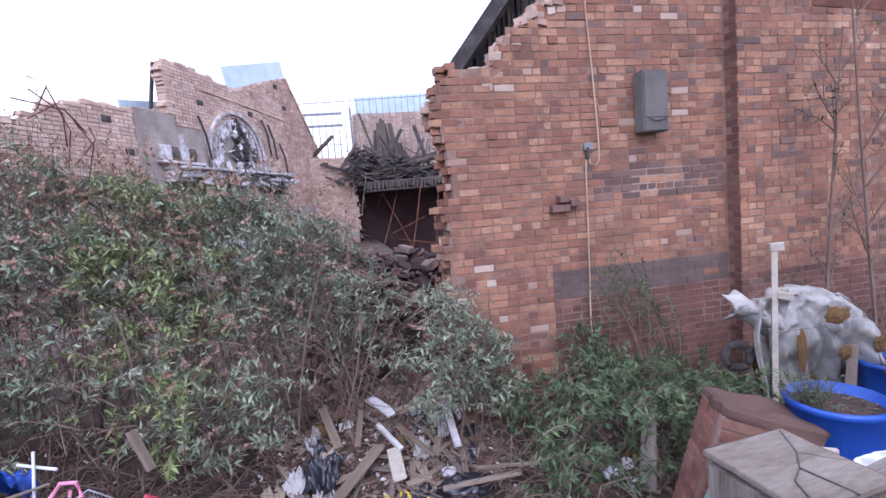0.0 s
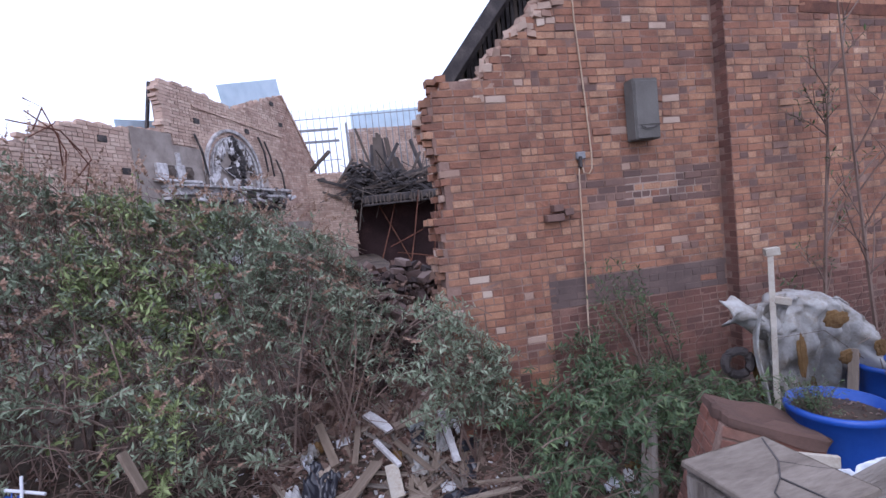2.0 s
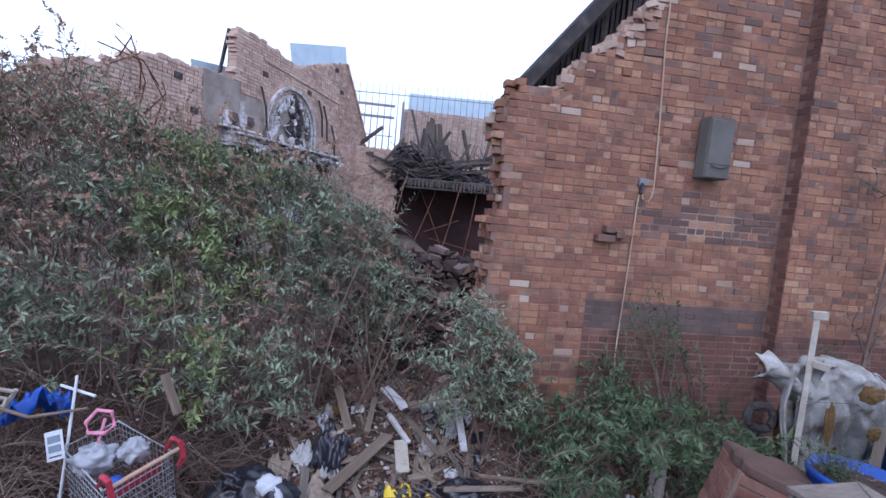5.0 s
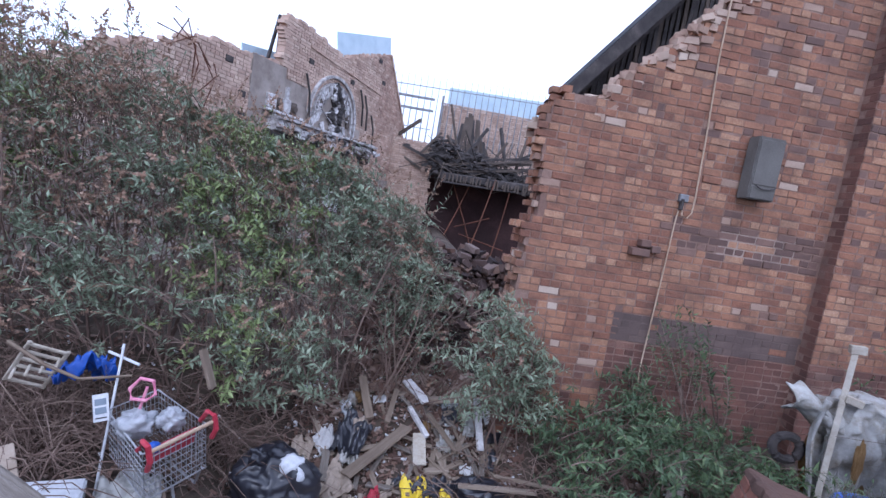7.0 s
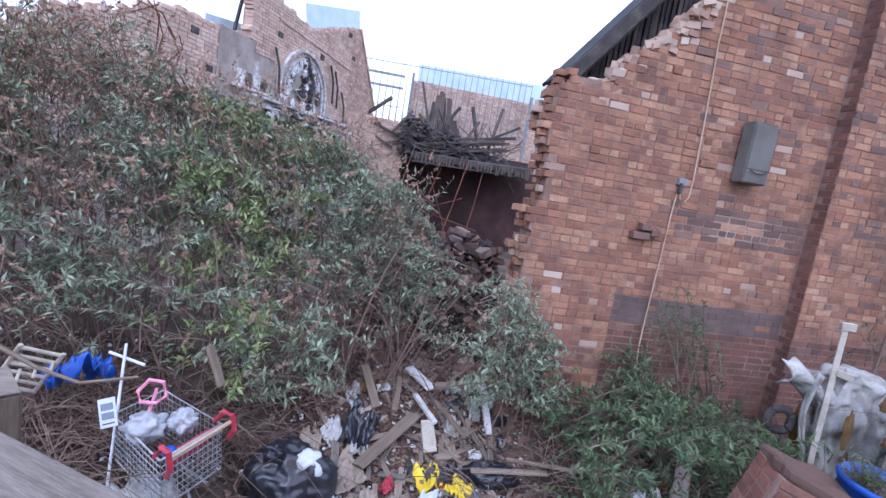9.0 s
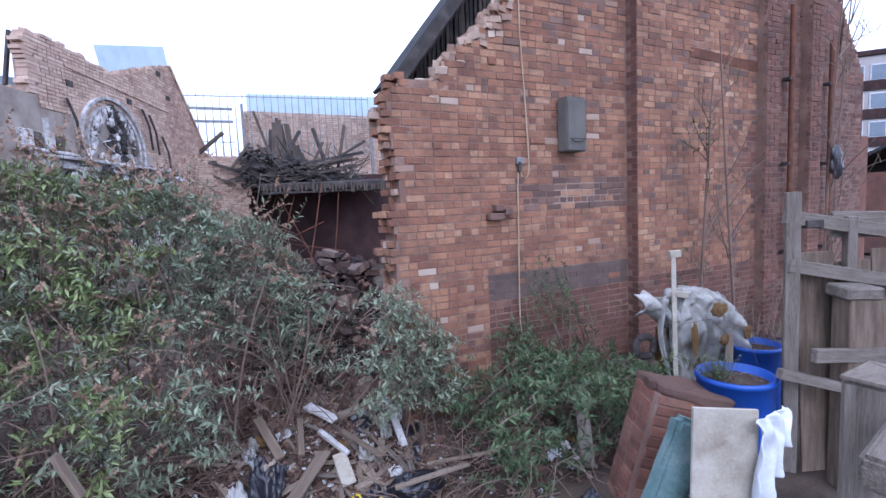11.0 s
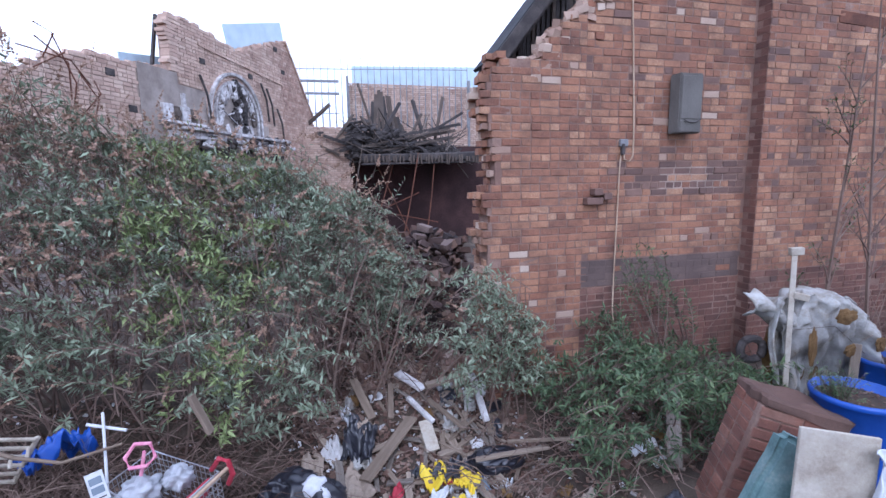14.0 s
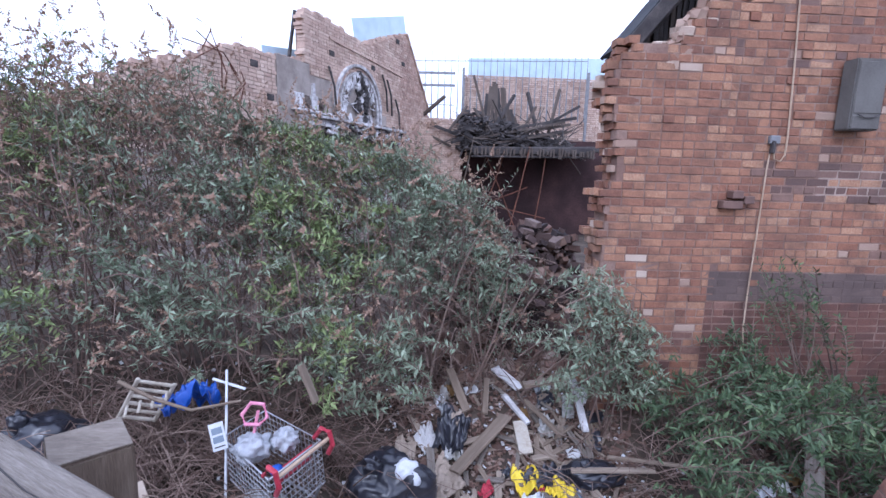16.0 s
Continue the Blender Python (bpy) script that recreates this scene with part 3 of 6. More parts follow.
def arch_niche():
    t = thing("arched_niche", on_left(2.2, 3.5), "white painted arched recess with charred scorched centre", "niche")
    base = local(2.2, 3.42) @ Matrix.Diagonal((2.55, 1.6, 2.6, 1))
    inv = Matrix.Translation(-t.location)
    # surround: two ribs of the arch
    for rad, w, name in ((0.45, 0.028, "outer_moulding"), (0.375, 0.02, "inner_moulding")):
        bm = bmesh.new()
        ring = []
        n = 20
        for i in range(n + 1):
            a = math.pi * i / n
            row = []
            for (r, y) in ((rad - w / 2, 0.02), (rad - w / 2, -0.05), (rad + w / 2, -0.06), (rad + w / 2, 0.02)):
                row.append(bm.verts.new((r * math.cos(a), y, 0.19 + r * math.sin(a))))
            ring.append(row)
        for i in range(n):
            for j in range(4):
                k = (j + 1) % 4
                bm.faces.new((ring[i][j], ring[i][k], ring[i + 1][k], ring[i + 1][j]))
        bmesh.ops.transform(bm, matrix=inv @ base, verts=bm.verts)
        part(name, bm, m_white, t)
        for sign in (1, -1):
            bm = rbox(w, 0.08, 0.19, 0.004, m=inv @ base @ pose(sign * rad, -0.02, 0.095))
            part("jamb", bm, m_white, t)
    # ragged plaster hanging under the arch
    for i in range(14):
        bm = rbox(random.uniform(0.03, 0.09), 0.03, random.uniform(0.05, 0.16), 0.006, 1, 2, 0.012, m=inv @ base @ pose(random.uniform(-0.55, 0.6), -0.04, random.uniform(-0.12, 0.12), 0, random.uniform(-25, 25), 0))
        part("broken_plaster", bm, m_white if i % 3 else m_charb, t)
    # recess back
    bm = bmesh.new()
    pts = [bm.verts.new((0.36 * math.cos(math.pi * i / 16), -0.012, 0.19 + 0.36 * math.sin(math.pi * i / 16))) for i in range(17)]
    pts += [bm.verts.new((-0.36, -0.012, 0)), bm.verts.new((0.36, -0.012, 0))]
    bm.faces.new(pts)
    bmesh.ops.transform(bm, matrix=inv @ base, verts=bm.verts)
    part("recess_back", bm, m_render, t)
    # charred ornament
    for i in range(26):
        bm = blob(random.uniform(0.02, 0.06), 0.05, random.uniform(0.03, 0.07), i + 1, 0.6, 3, 3)
        bmesh.ops.transform(bm, matrix=inv @ base @ pose(random.uniform(-0.09, 0.13), -0.04, 0.06 + 0.48 * i / 26, 0, random.uniform(-40, 40), 0), verts=bm.verts)
        part("charred_ornament", bm, m_char if i % 4 else m_white, t)
    # pale plaster scrolls either side, half burnt away
    for i in range(40):
        side = 1 if i % 2 else -1
        w = random.uniform(0.2, 1.35)
        bm = blob(random.uniform(0.012, 0.035), 0.03, random.uniform(0.03, 0.07), i + 40, 0.6, 3, 3)
        bmesh.ops.transform(bm, matrix=inv @ base @ pose(side * (0.3 * math.cos(w) + 0.02), -0.03, 0.06 + 0.44 * math.sin(w), 0, random.uniform(-50, 50), 0), verts=bm.verts)
        part("plaster_scroll", bm, m_charb if i % 3 == 0 else m_white, t)
    for i in range(7):
        bm = stick((random.uniform(-0.3, 0.3), -0.05, random.uniform(0.2, 0.42)), (random.uniform(-0.3, 0.3), -0.06, random.uniform(0.0, 0.25)), 0.012, 0.012)
        bmesh.ops.transform(bm, matrix=inv @ base, verts=bm.verts)
        part("scorched_strip", bm, m_char if i % 2 else m_white, t)


arch_niche()


def cornice():
    t = thing("cornice", on_left(1.9, 3.2), "broken white plaster cornice with charred pieces and a dark underside", "cornice")
    inv = Matrix.Translation(-t.location)
    # the last row is a dark band below the mouldings
    for (z, h, d, mm, name) in ((3.46, 0.06, 0.5, m_white, "top_moulding"), (3.37, 0.1, 0.36, m_white, "frieze"), (3.28, 0.07, 0.46, m_white, "lower_moulding"), (3.2, 0.06, 0.3, m_white, "bed_moulding"), (3.02, 0.26, 0.22, m_char, "dark_lintel")):
        bm = rbox(4.7, d, h, 0.014, 2, 5, 0.02, m=inv @ local(1.9, z, -d / 2))
        part(name, bm, mm, t)
    for i in range(70):
        s = -0.45 + 4.7 * random.random()
        bm = rbox(random.uniform(0.06, 0.34), 0.08, random.uniform(0.04, 0.13), 0.006, rough=0.02, m=inv @ local(s, random.uniform(3.1, 3.5), -random.uniform(0.3, 0.52)) @ pose(0, 0, 0, random.uniform(-20, 20), random.uniform(-20, 20), 0))
        part("broken_plaster", bm, m_white if i % 3 else m_char, t)
    for i in range(26):
        s = -0.4 + 4.6 * random.random()
        bm = rbox(random.uniform(0.03, 0.08), 0.04, random.uniform(0.12, 0.4), 0.004, rough=0.01, m=inv @ local(s, random.uniform(2.85, 3.15), -random.uniform(0.2, 0.4)) @ pose(0, 0, 0, 0, random.uniform(-15, 15), 0))
        part("hanging_lath", bm, m_char if i % 3 else m_charb, t)


cornice()


def plaque():
    t = thing("plaster_panel", on_left(0.0, 3.8), "white plaster panel with two dark round rosettes", "panel")
    inv = Matrix.Translation(-t.location)
    for s0, w in ((-0.42, 0.3), (0.13, 0.26)):
        part("slab", rbox(w, 0.1, 0.32, 0.01, 1, 2, 0.008, m=inv @ local(s0, 3.82, -0.05)), m_white, t)
    for s0 in (-0.14, 0.42):
        part("dark_panel", rbox(0.25, 0.06, 0.3, 0.01, m=inv @ local(s0, 3.81, -0.03)), m_charb, t)
        bm = bmesh.new()
        bmesh.ops.create_cone(bm, cap_ends=True, segments=18, radius1=0.12, radius2=0.08, depth=0.07)
        bmesh.ops.transform(bm, matrix=inv @ local(s0, 3.81, -0.09) @ pose(0, 0, 0, 90, 0, 0), verts=bm.verts)
        part("rosette", bm, m_charb, t)
    part("ledge", rbox(1.3, 0.2, 0.06, 0.01, 1, 3, 0.01, m=inv @ local(0.0, 3.6, -0.1)), m_white, t)
    for s0 in (-0.3, 0.1, 0.5):
        part("bracket", rbox(0.07, 0.14, 0.2, 0.01, m=inv @ local(s0, 3.52, -0.07)), m_white, t)
    part("finial", rbox(0.1, 0.08, 0.3, 0.01, 1, 2, 0.01, m=inv @ local(0.13, 4.12, -0.04)), m_white, t)


plaque()


def low_wall():
    wall = thing("wall_stub", (-0.3, 18.2, 1.5), "low broken brick stub wall", "wall")
    wall["kind"] = "structure"
    soups = {"buff": Soup()}

    def top(s):
        return STUB_TOP - 0.35 * smooth(0.1, 0.9, s) + 0.08 * noise.noise(Vector((s * 4, 2, 0)))

    lay(-1.3, 0.75, 1.4, 4.6, lambda s, z, h: z < top(s) - 0.03 and s + h < 0.62 + 0.12 * noise.noise(Vector((0, z * 7, 0))), lambda s, z: "buff", lambda s, z, d: (s, 18.1 + d, z), soups, None, 0.006, 1.0)
    soups["buff"].put("brickwork", m_yellow, wall, kind="stuff").location = -wall.location
    bed = Soup()
    s = -1.3
    while s < 0.5:
        bed.box((s + 0.05, 18.27, (top(s) - 0.1) / 2), (0.1, 0.3, top(s) - 0.1), jitter=0.01)
        s += 0.1
    bed.put("mortar_bed", m_mort_y, wall).location = -wall.location


STUB_TOP = 4.2
low_wall()


def back_wall():
    wall = thing("wall_back", (3.0, 19.9, 2), "distant brown brick boundary wall", "wall")
    wall["kind"] = "structure"
    soups = {"b": Soup()}
    lay(0.7, 8.5, 2.3, 5.95, lambda s, z, h: True, lambda s, z: "b", lambda s, z, d: (s, 19.8 + d, z), soups, None, 0.006, 1.0)
    soups["b"].put("brickwork", m_yellow, wall, kind="stuff").location = -wall.location
    part("mortar_bed", rbox(7.8, 0.25, 6.7, 0, m=Matrix.Translation(Vector((4.6, 19.93, 2.55)) - wall.location)), m_mortar, wall)


back_wall()


def corrugated(name, x0, x1, y, z0, z1, label, slope=0.0):
    n = int((x1 - x0) / 0.05)
    bm = sheet(0.006, 0, n, 1, lambda u, v: (x0 + (x1 - x0) * u, y + (0.008 if int(u * n + 0.5) % 4 < 2 else -0.008), z0 + (z1 - z0) * v + slope * (x1 - x0) * u))
    return tagged(part(name, bm, m_bluesheet), label, "metal sheet")


corrugated("corrugated_sheet", 0.85, 6.4, 20.1, 5.85, 6.7, "pale blue corrugated metal sheet above a brick wall", 0.035)


def flat_sheets():
    ob = part("metal_sheet", rbox(3.3, 0.03, 0.95, 0.004, m=local(4.05, 6.45, 0.3) @ pose(0, 0, 0, 0, -17, 0)), m_bluesheet)
    tagged(ob, "pale blue-grey metal sheet behind a ruined gable", "metal sheet")
    ob = part("metal_sheet", rbox(1.6, 0.03, 0.6, 0.004, m=local(0.3, 4.88, 0.9) @ pose(0, 0, 0, 0, -8, 0)), m_bluesheet)
    tagged(ob, "pale blue-grey metal sheet behind a ruined wall", "metal sheet")


flat_sheets()


def palisade():
    t = thing("palisade_fence", (2.0, 19.4, 4.0), "grey steel palisade fence with spiked pales", "fence")
    n = 31
    for i in range(n):
        x = -2.1 + 0.25 * i
        z0, z1 = 4.3, 6.75 + 0.3 * i / n
        bm = rbox(0.055, 0.02, z1 - z0, 0.004)
        for v in bm.verts:
            if v.co.z > (z1 - z0) / 2 - 0.01:
                v.co.x *= 0.2
        bmesh.ops.transform(bm, matrix=Matrix.Translation(Vector((x, 19.4, (z0 + z1) / 2)) - t.location), verts=bm.verts)
        part("pale", bm, m_steel, t)
    for x in (-2.0, 0.62, 5.5):
        part("post", stick(Vector((x, 19.5, -0.4)) - t.location, Vector((x, 19.5, 6.2)) - t.location, 0.09, 0.09), m_steel, t)
    for z in (5.95, 5.5):
        part("rail", stick(Vector((-2.2, 19.45, z)) - t.location, Vector((0.3, 19.45, z + 0.03)) - t.location, 0.07, 0.09), m_steel, t)
    part("rail", stick(Vector((-2.2, 19.45, 6.35)) - t.location, Vector((5.4, 19.45, 6.6)) - t.location, 0.03, 0.03), m_steel, t)
    part("rail", stick(Vector((-2.2, 19.45, 4.8)) - t.location, Vector((0.3, 19.45, 4.8)) - t.location, 0.03, 0.03), m_steel, t)


palisade()


def burnt_roof():
    """The collapsed, burnt floor and roof between the walls, laid out small and set at the far end of the site."""
    before = set(bpy.data.objects)
    spec = [((-0.9, 7.9, 3.1), (-0.2, 7.6, 2.75)), ((-0.8, 7.8, 3.15), (0.3, 7.7, 3.0)), ((-0.5, 7.6, 3.05), (0.5, 7.5, 2.7)), ((0.1, 7.7, 3.75), (0.35, 7.6, 2.9)),
            ((0.7, 7.7, 3.5), (0.3, 7.5, 2.85)), ((0.9, 7.8, 3.55), (1.05, 7.6, 2.95)), ((0.2, 7.4, 2.85), (1.5, 7.5, 3.1)), ((0.3, 7.5, 2.95), (1.6, 7.6, 3.2)),
            ((0.5, 7.3, 2.8), (1.4, 7.6, 3.0)), ((-0.6, 7.9, 3.2), (-0.3, 7.7, 3.45)), ((-0.2, 7.5, 2.8), (0.6, 7.6, 3.05)), ((0.0, 7.8, 3.1), (0.9, 7.4, 2.75)),
            ((-1.1, 8.0, 3.15), (-1.2, 7.9, 3.4)), ((-1.0, 7.8, 3.12), (-0.4, 7.7, 3.05)), ((1.0, 7.5, 3.0), (1.6, 7.4, 3.35))]
    for i, (p, q) in enumerate(spec):
        ob = part("burnt_rafter", stick(p, q, random.uniform(0.025, 0.045), random.uniform(0.03, 0.05), 0.003), m_char if i % 3 else m_charb)
        tagged(ob, "charred roof rafter in a collapsed heap", "rafter", "fallen roof timbers")
    s = Soup()
    for i in range(800):
        x = random.uniform(-0.1, 1.5)
        y = random.uniform(7.3, 8.05)
        z = random.uniform(2.7, 3.04 + 0.16 * math.sin(x * 3 + 1) + 0.25 * (y - 7.6))
        k = random.uniform(0.03, 0.17)
        s.box((x, y, z), (k, k * 0.35, k * 0.2), rot(random.uniform(-35, 35), random.uniform(-35, 35), random.uniform(0, 180)), k * 0.06)
    tagged(s.put("charred_rubble", m_char), "dense heap of charred roof debris", "debris", kind="stuff")
    for i in range(150):
        p = Vector((random.uniform(-0.05, 1.5), random.uniform(7.2, 7.9), random.uniform(2.74, 2.95)))
        d = Vector((random.uniform(-1, 1), random.uniform(-0.3, 0.3), random.uniform(-0.3, 0.45))).normalized() * random.uniform(0.2, 0.65)
        ob = part("burnt_lath", stick(p, p + d, 0.016, 0.008, 0), m_char if i % 3 else m_charb)
        tagged(ob, "thin charred lath in a collapsed heap", "lath", "fallen laths")
    # sloping boards still standing
    for i in range(12):
        x = 0.3 + 0.055 * i
        h = 0.86 - 0.028 * abs(i - 3) ** 1.6 + random.uniform(-0.05, 0.04)
        ob = part("roof_board", rbox(0.05, 0.01, h, 0.002, m=pose(x, 7.95, 2.85 + h / 2, -12, 6 - 2.5 * i + random.uniform(-2, 2), 0)), m_charb if i % 4 else m_char)
        tagged(ob, "scorched grey roof board leaning upright", "board", "leaning boards")
    for p, q in (((0.62, 7.7, 2.9), (0.55, 7.8, 3.6)), ((0.75, 7.6, 2.85), (1.02, 7.7, 3.35)), ((1.2, 7.6, 2.95), (1.35, 7.7, 3.6)), ((0.35, 7.6, 2.95), (0.12, 7.7, 3.3)), ((-0.25, 7.6, 2.95), (0.02, 7.7, 3.32)), ((0.1, 7.3, 2.85), (1.4, 7.4, 3.12)), ((0.4, 7.3, 2.8), (1.5, 7.35, 3.0))):
        ob = part("burnt_rafter", stick(p, q, 0.045, 0.03, 0.003), m_charb)
        tagged(ob, "grey scorched batten sticking out of a burnt heap", "rafter", "fallen roof timbers")
    # the scorched beam with its fringe
    t = thing("floor_beam", (0.92, 7.0, 2.7), "charred iron floor beam with a ragged fringe", "beam")
    part("beam", rbox(1.7, 0.12, 0.1, 0.01, m=pose(0, 0, 0, 0, -1, 3)), m_char, t)
    part("lower_flange", rbox(1.7, 0.2, 0.025, 0.004, m=pose(0, 0, -0.08, 0, -1, 3)), m_char, t)
    for i in range(34):
        part("joist_end", rbox(0.022, 0.05, random.uniform(0.05, 0.15), 0.003, m=pose(-0.82 + 0.05 * i + random.uniform(-0.02, 0.02), -0.1, -0.03, 0, random.uniform(-6, 6), 0)), m_charb, t)
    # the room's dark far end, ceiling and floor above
    ob = part("wall_room", rbox(3.0, 0.2, 3.4, 0, m=pose(0.9, 8.3, 1.2)), m_maroon)
    tagged(ob, "dark maroon wall of a gutted room", "wall", kind="structure")
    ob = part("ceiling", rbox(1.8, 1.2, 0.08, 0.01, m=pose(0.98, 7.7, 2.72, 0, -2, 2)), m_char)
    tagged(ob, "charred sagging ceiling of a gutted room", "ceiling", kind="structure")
    for p, q in (((0.85, 6.9, 2.75), (0.55, 6.6, 1.5)), ((0.55, 7.2, 2.7), (0.2, 7.0, 1.7)), ((0.4, 7.2, 2.0), (0.9, 7.3, 2.2)), ((1.1, 7.0, 2.7), (0.95, 6.9, 1.6)), ((0.3, 7.3, 2.6), (0.75, 7.3, 1.6)), ((0.5, 7.4, 1.9), (1.2, 7.4, 1.75))):
        s = Soup()
        s.tube([p, ((p[0] + q[0]) / 2 + 0.01, (p[1] + q[1]) / 2, (p[2] + q[2]) / 2), q], 0.009, 8)
        tagged(s.put("iron_pole", m_rust), "thin rusty iron pole leaning in a gutted room", "pole", "leaning poles")
    far = Matrix.Translation((0.62, 5.78, -3.74)) @ Matrix.Diagonal((2.51, 1.6, 2.512, 1))
    for ob in bpy.data.objects:
        if ob not in before and ob.parent is None:
            ob.matrix_basis = far @ ob.matrix_basis


burnt_roof()


def gable_roof():
    """The dark roof slope behind the broken gable wall."""
    t = thing("roof", (1.17, 6.4, 3.58), "dark burnt roof slope with bare boards underneath", "roof")
    t["kind"] = "structure"
    a = math.atan2(0.9, 0.72)
    c, s = math.cos(a), math.sin(a)
    L = 3.0

    def at(u, y, d):
        return (u * c - d * s, y, u * s + d * c)

    def slab(name, y0, y1, d0, d1, u0, u1, m):
        bm = bmesh.new()
        vs = [bm.verts.new(at(u, y, d)) for u in (u0, u1) for y in (y0, y1) for d in (d0, d1)]
        for q in BOX_F:
            bm.faces.new([vs[i] for i in q])
        bmesh.ops.recalc_face_normals(bm, faces=bm.faces)
        return part(name, bm, m, t)

    slab("slates", -1.0, -0.4, 0.03, 0.07, -0.05, L, m_roof)
    slab("barge_board", -1.04, -1.0, -0.07, 0.06, -0.05, L, m_char)
    for i in range(26):
        u = 0.02 + i * 0.115
        slab("roof_lath", -0.98, -0.45 + random.uniform(-0.15, 0.3), 0.0, 0.028, u, u + 0.085, m_charb if i % 3 else m_char)
    for i in range(34):
        x = 0.06 + i * 0.06
        zt = x * s / c - 0.02
        ln = 0.55 + 0.25 * random.random() + 0.4 * smooth(0, 0.5, x)
        part("hanging_lath", rbox(0.045, 0.02, ln, 0.002, m=pose(x, -0.75 + random.uniform(-0.02, 0.02), zt - ln / 2, 0, random.uniform(-2, 2), 0)), m_char if i % 4 else m_charb, t)
    bm = bmesh.new()
    vs = [bm.verts.new(p) for p in ((0.02, -0.7, 0.0), (0.02, -0.7, -0.45), (2.2, -0.7, 0.8), (2.2, -0.7, 2.2 * s / c))]
    bm.faces.new(vs)
    bmesh.ops.solidify(bm, geom=bm.faces[:], thickness=0.03)
    part("inner_boarding", bm, m_char, t)
    for i in range(5):
        y = -0.9 + i * 0.13
        slab("rafter", y, y + 0.06, -0.12, 0.0, 0, L, m_char)


gable_roof()

# ---- plants ----


class Plant:
    def __init__(self, name, at, label, category, group="", leaf=None):
        self.t = thing(name, at, label, category, group)
        self.stems, self.leaves, self.dead = Soup(), Soup(), Soup()
        self.leaf_mat = leaf or m_leaf
        self.o = Vector(at)

    def shoot(self, base, tip, r=0.008, leaves=26, size=0.1, start=0.35, head=0.0, bow=0.25):
        base, tip = Vector(base) - self.o, Vector(tip) - self.o
        mid = (base + tip) / 2 + Vector((random.uniform(-1, 1), random.uniform(-1, 1), 0.9)) * (tip - base).length * bow * 0.5
        pts = [base * (1 - k) ** 2 + mid * 2 * k * (1 - k) + tip * k * k for k in (i / 7 for i in range(8))]
        self.stems.tube(pts, r, 4, r * 0.35)
        for i in range(leaves):
            k = start + (1 - start) * (i + random.random()) / leaves
            k = min(k, 1.0)
            p = base * (1 - k) ** 2 + mid * 2 * k * (1 - k) + tip * k * k
            ax = ((tip - mid) * k + (mid - base) * (1 - k)).normalized()
            side = Vector((random.gauss(0, 1), random.gauss(0, 1), random.gauss(0, 0.6)))
            side = (side - ax * side.dot(ax)).normalized()
            d = (side + ax * random.uniform(0.1, 1.1) * (1.6 if k > 0.93 else 1)).normalized()
            n = (Vector((0, 0, 1)) + Vector((random.gauss(0, 0.4), random.gauss(0, 0.4), 0))).normalized()
            if abs(d.dot(n)) > 0.95:
                n = d.orthogonal()
            n = (n - d * n.dot(d)).normalized()
            l = size * random.uniform(0.55, 1.2)
            self.leaves.leaf(p, d, n, l, l * random.uniform(0.1, 0.16))
        if random.random() < head:
            q = tip + (tip - mid).normalized() * 0.03
            ax = (tip - mid).normalized() + Vector((random.uniform(-0.6, 0.6), random.uniform(-0.6, 0.6), random.uniform(-0.9, 0.2)))
            ax.normalize()
            for i in range(26):
                k = i / 26
                side = Vector((random.gauss(0, 1), random.gauss(0, 1), random.gauss(0, 1))).normalized()
                self.dead.leaf(q + ax * 0.2 * k, (side + ax * 0.7).normalized(), ax, 0.042 * (1.15 - k), 0.011)

    def done(self):
        self.stems.put("stem_tangle", m_stem, self.t, kind="stuff")
        if self.leaves.v:
            self.leaves.put("foliage", self.leaf_mat, self.t, kind="stuff")
        if self.dead.v:
            self.dead.put("dead_flower_tuft", m_dead, self.t, "brown dried flower spikes", kind="stuff")


def mass_top(x, y):
    """How high the thicket stands."""
    h = 1.05 + 1.6 * smooth(3.8, 5.5, y)
    h += 0.55 * smooth(-2.5, -3.6, x) * smooth(3.9, 4.8, y) - 0.5 * smooth(5.2, 6.4, y) * smooth(-2.6, -3.2, x)
    h *= 1 - 0.5 * smooth(-1.3, 0.3, x)
    return h + 0.3 * noise.noise(Vector((x * 1.6, y * 1.6, 2))) + 0.12 * noise.noise(Vector((x * 4.5, y * 4.5, 6)))


def spray(p, tip, size, leaves, head, reach=0.6, out=None):
    """An arching side shoot that ends at tip."""
    tip = Vector(tip)
    d = Vector((random.gauss(0, 0.75), random.uniform(0.0, 0.9), random.uniform(-1.0, -0.15)))
    base = tip + d.normalized() * reach * random.uniform(0.6, 1.3)
    base.z = max(base.z, ground_z(base.x, base.y) - 0.02)
    p.shoot(base, tip, random.uniform(0.003, 0.007), leaves, size, 0.3, head, 0.35)


def thicket_foot(x):
    """How near the thicket comes."""
    return 4.15 + 1.1 * smooth(-1.3, -0.4, x) + 0.35 * smooth(-1.6, -2.0, x) * smooth(-2.9, -2.6, x)


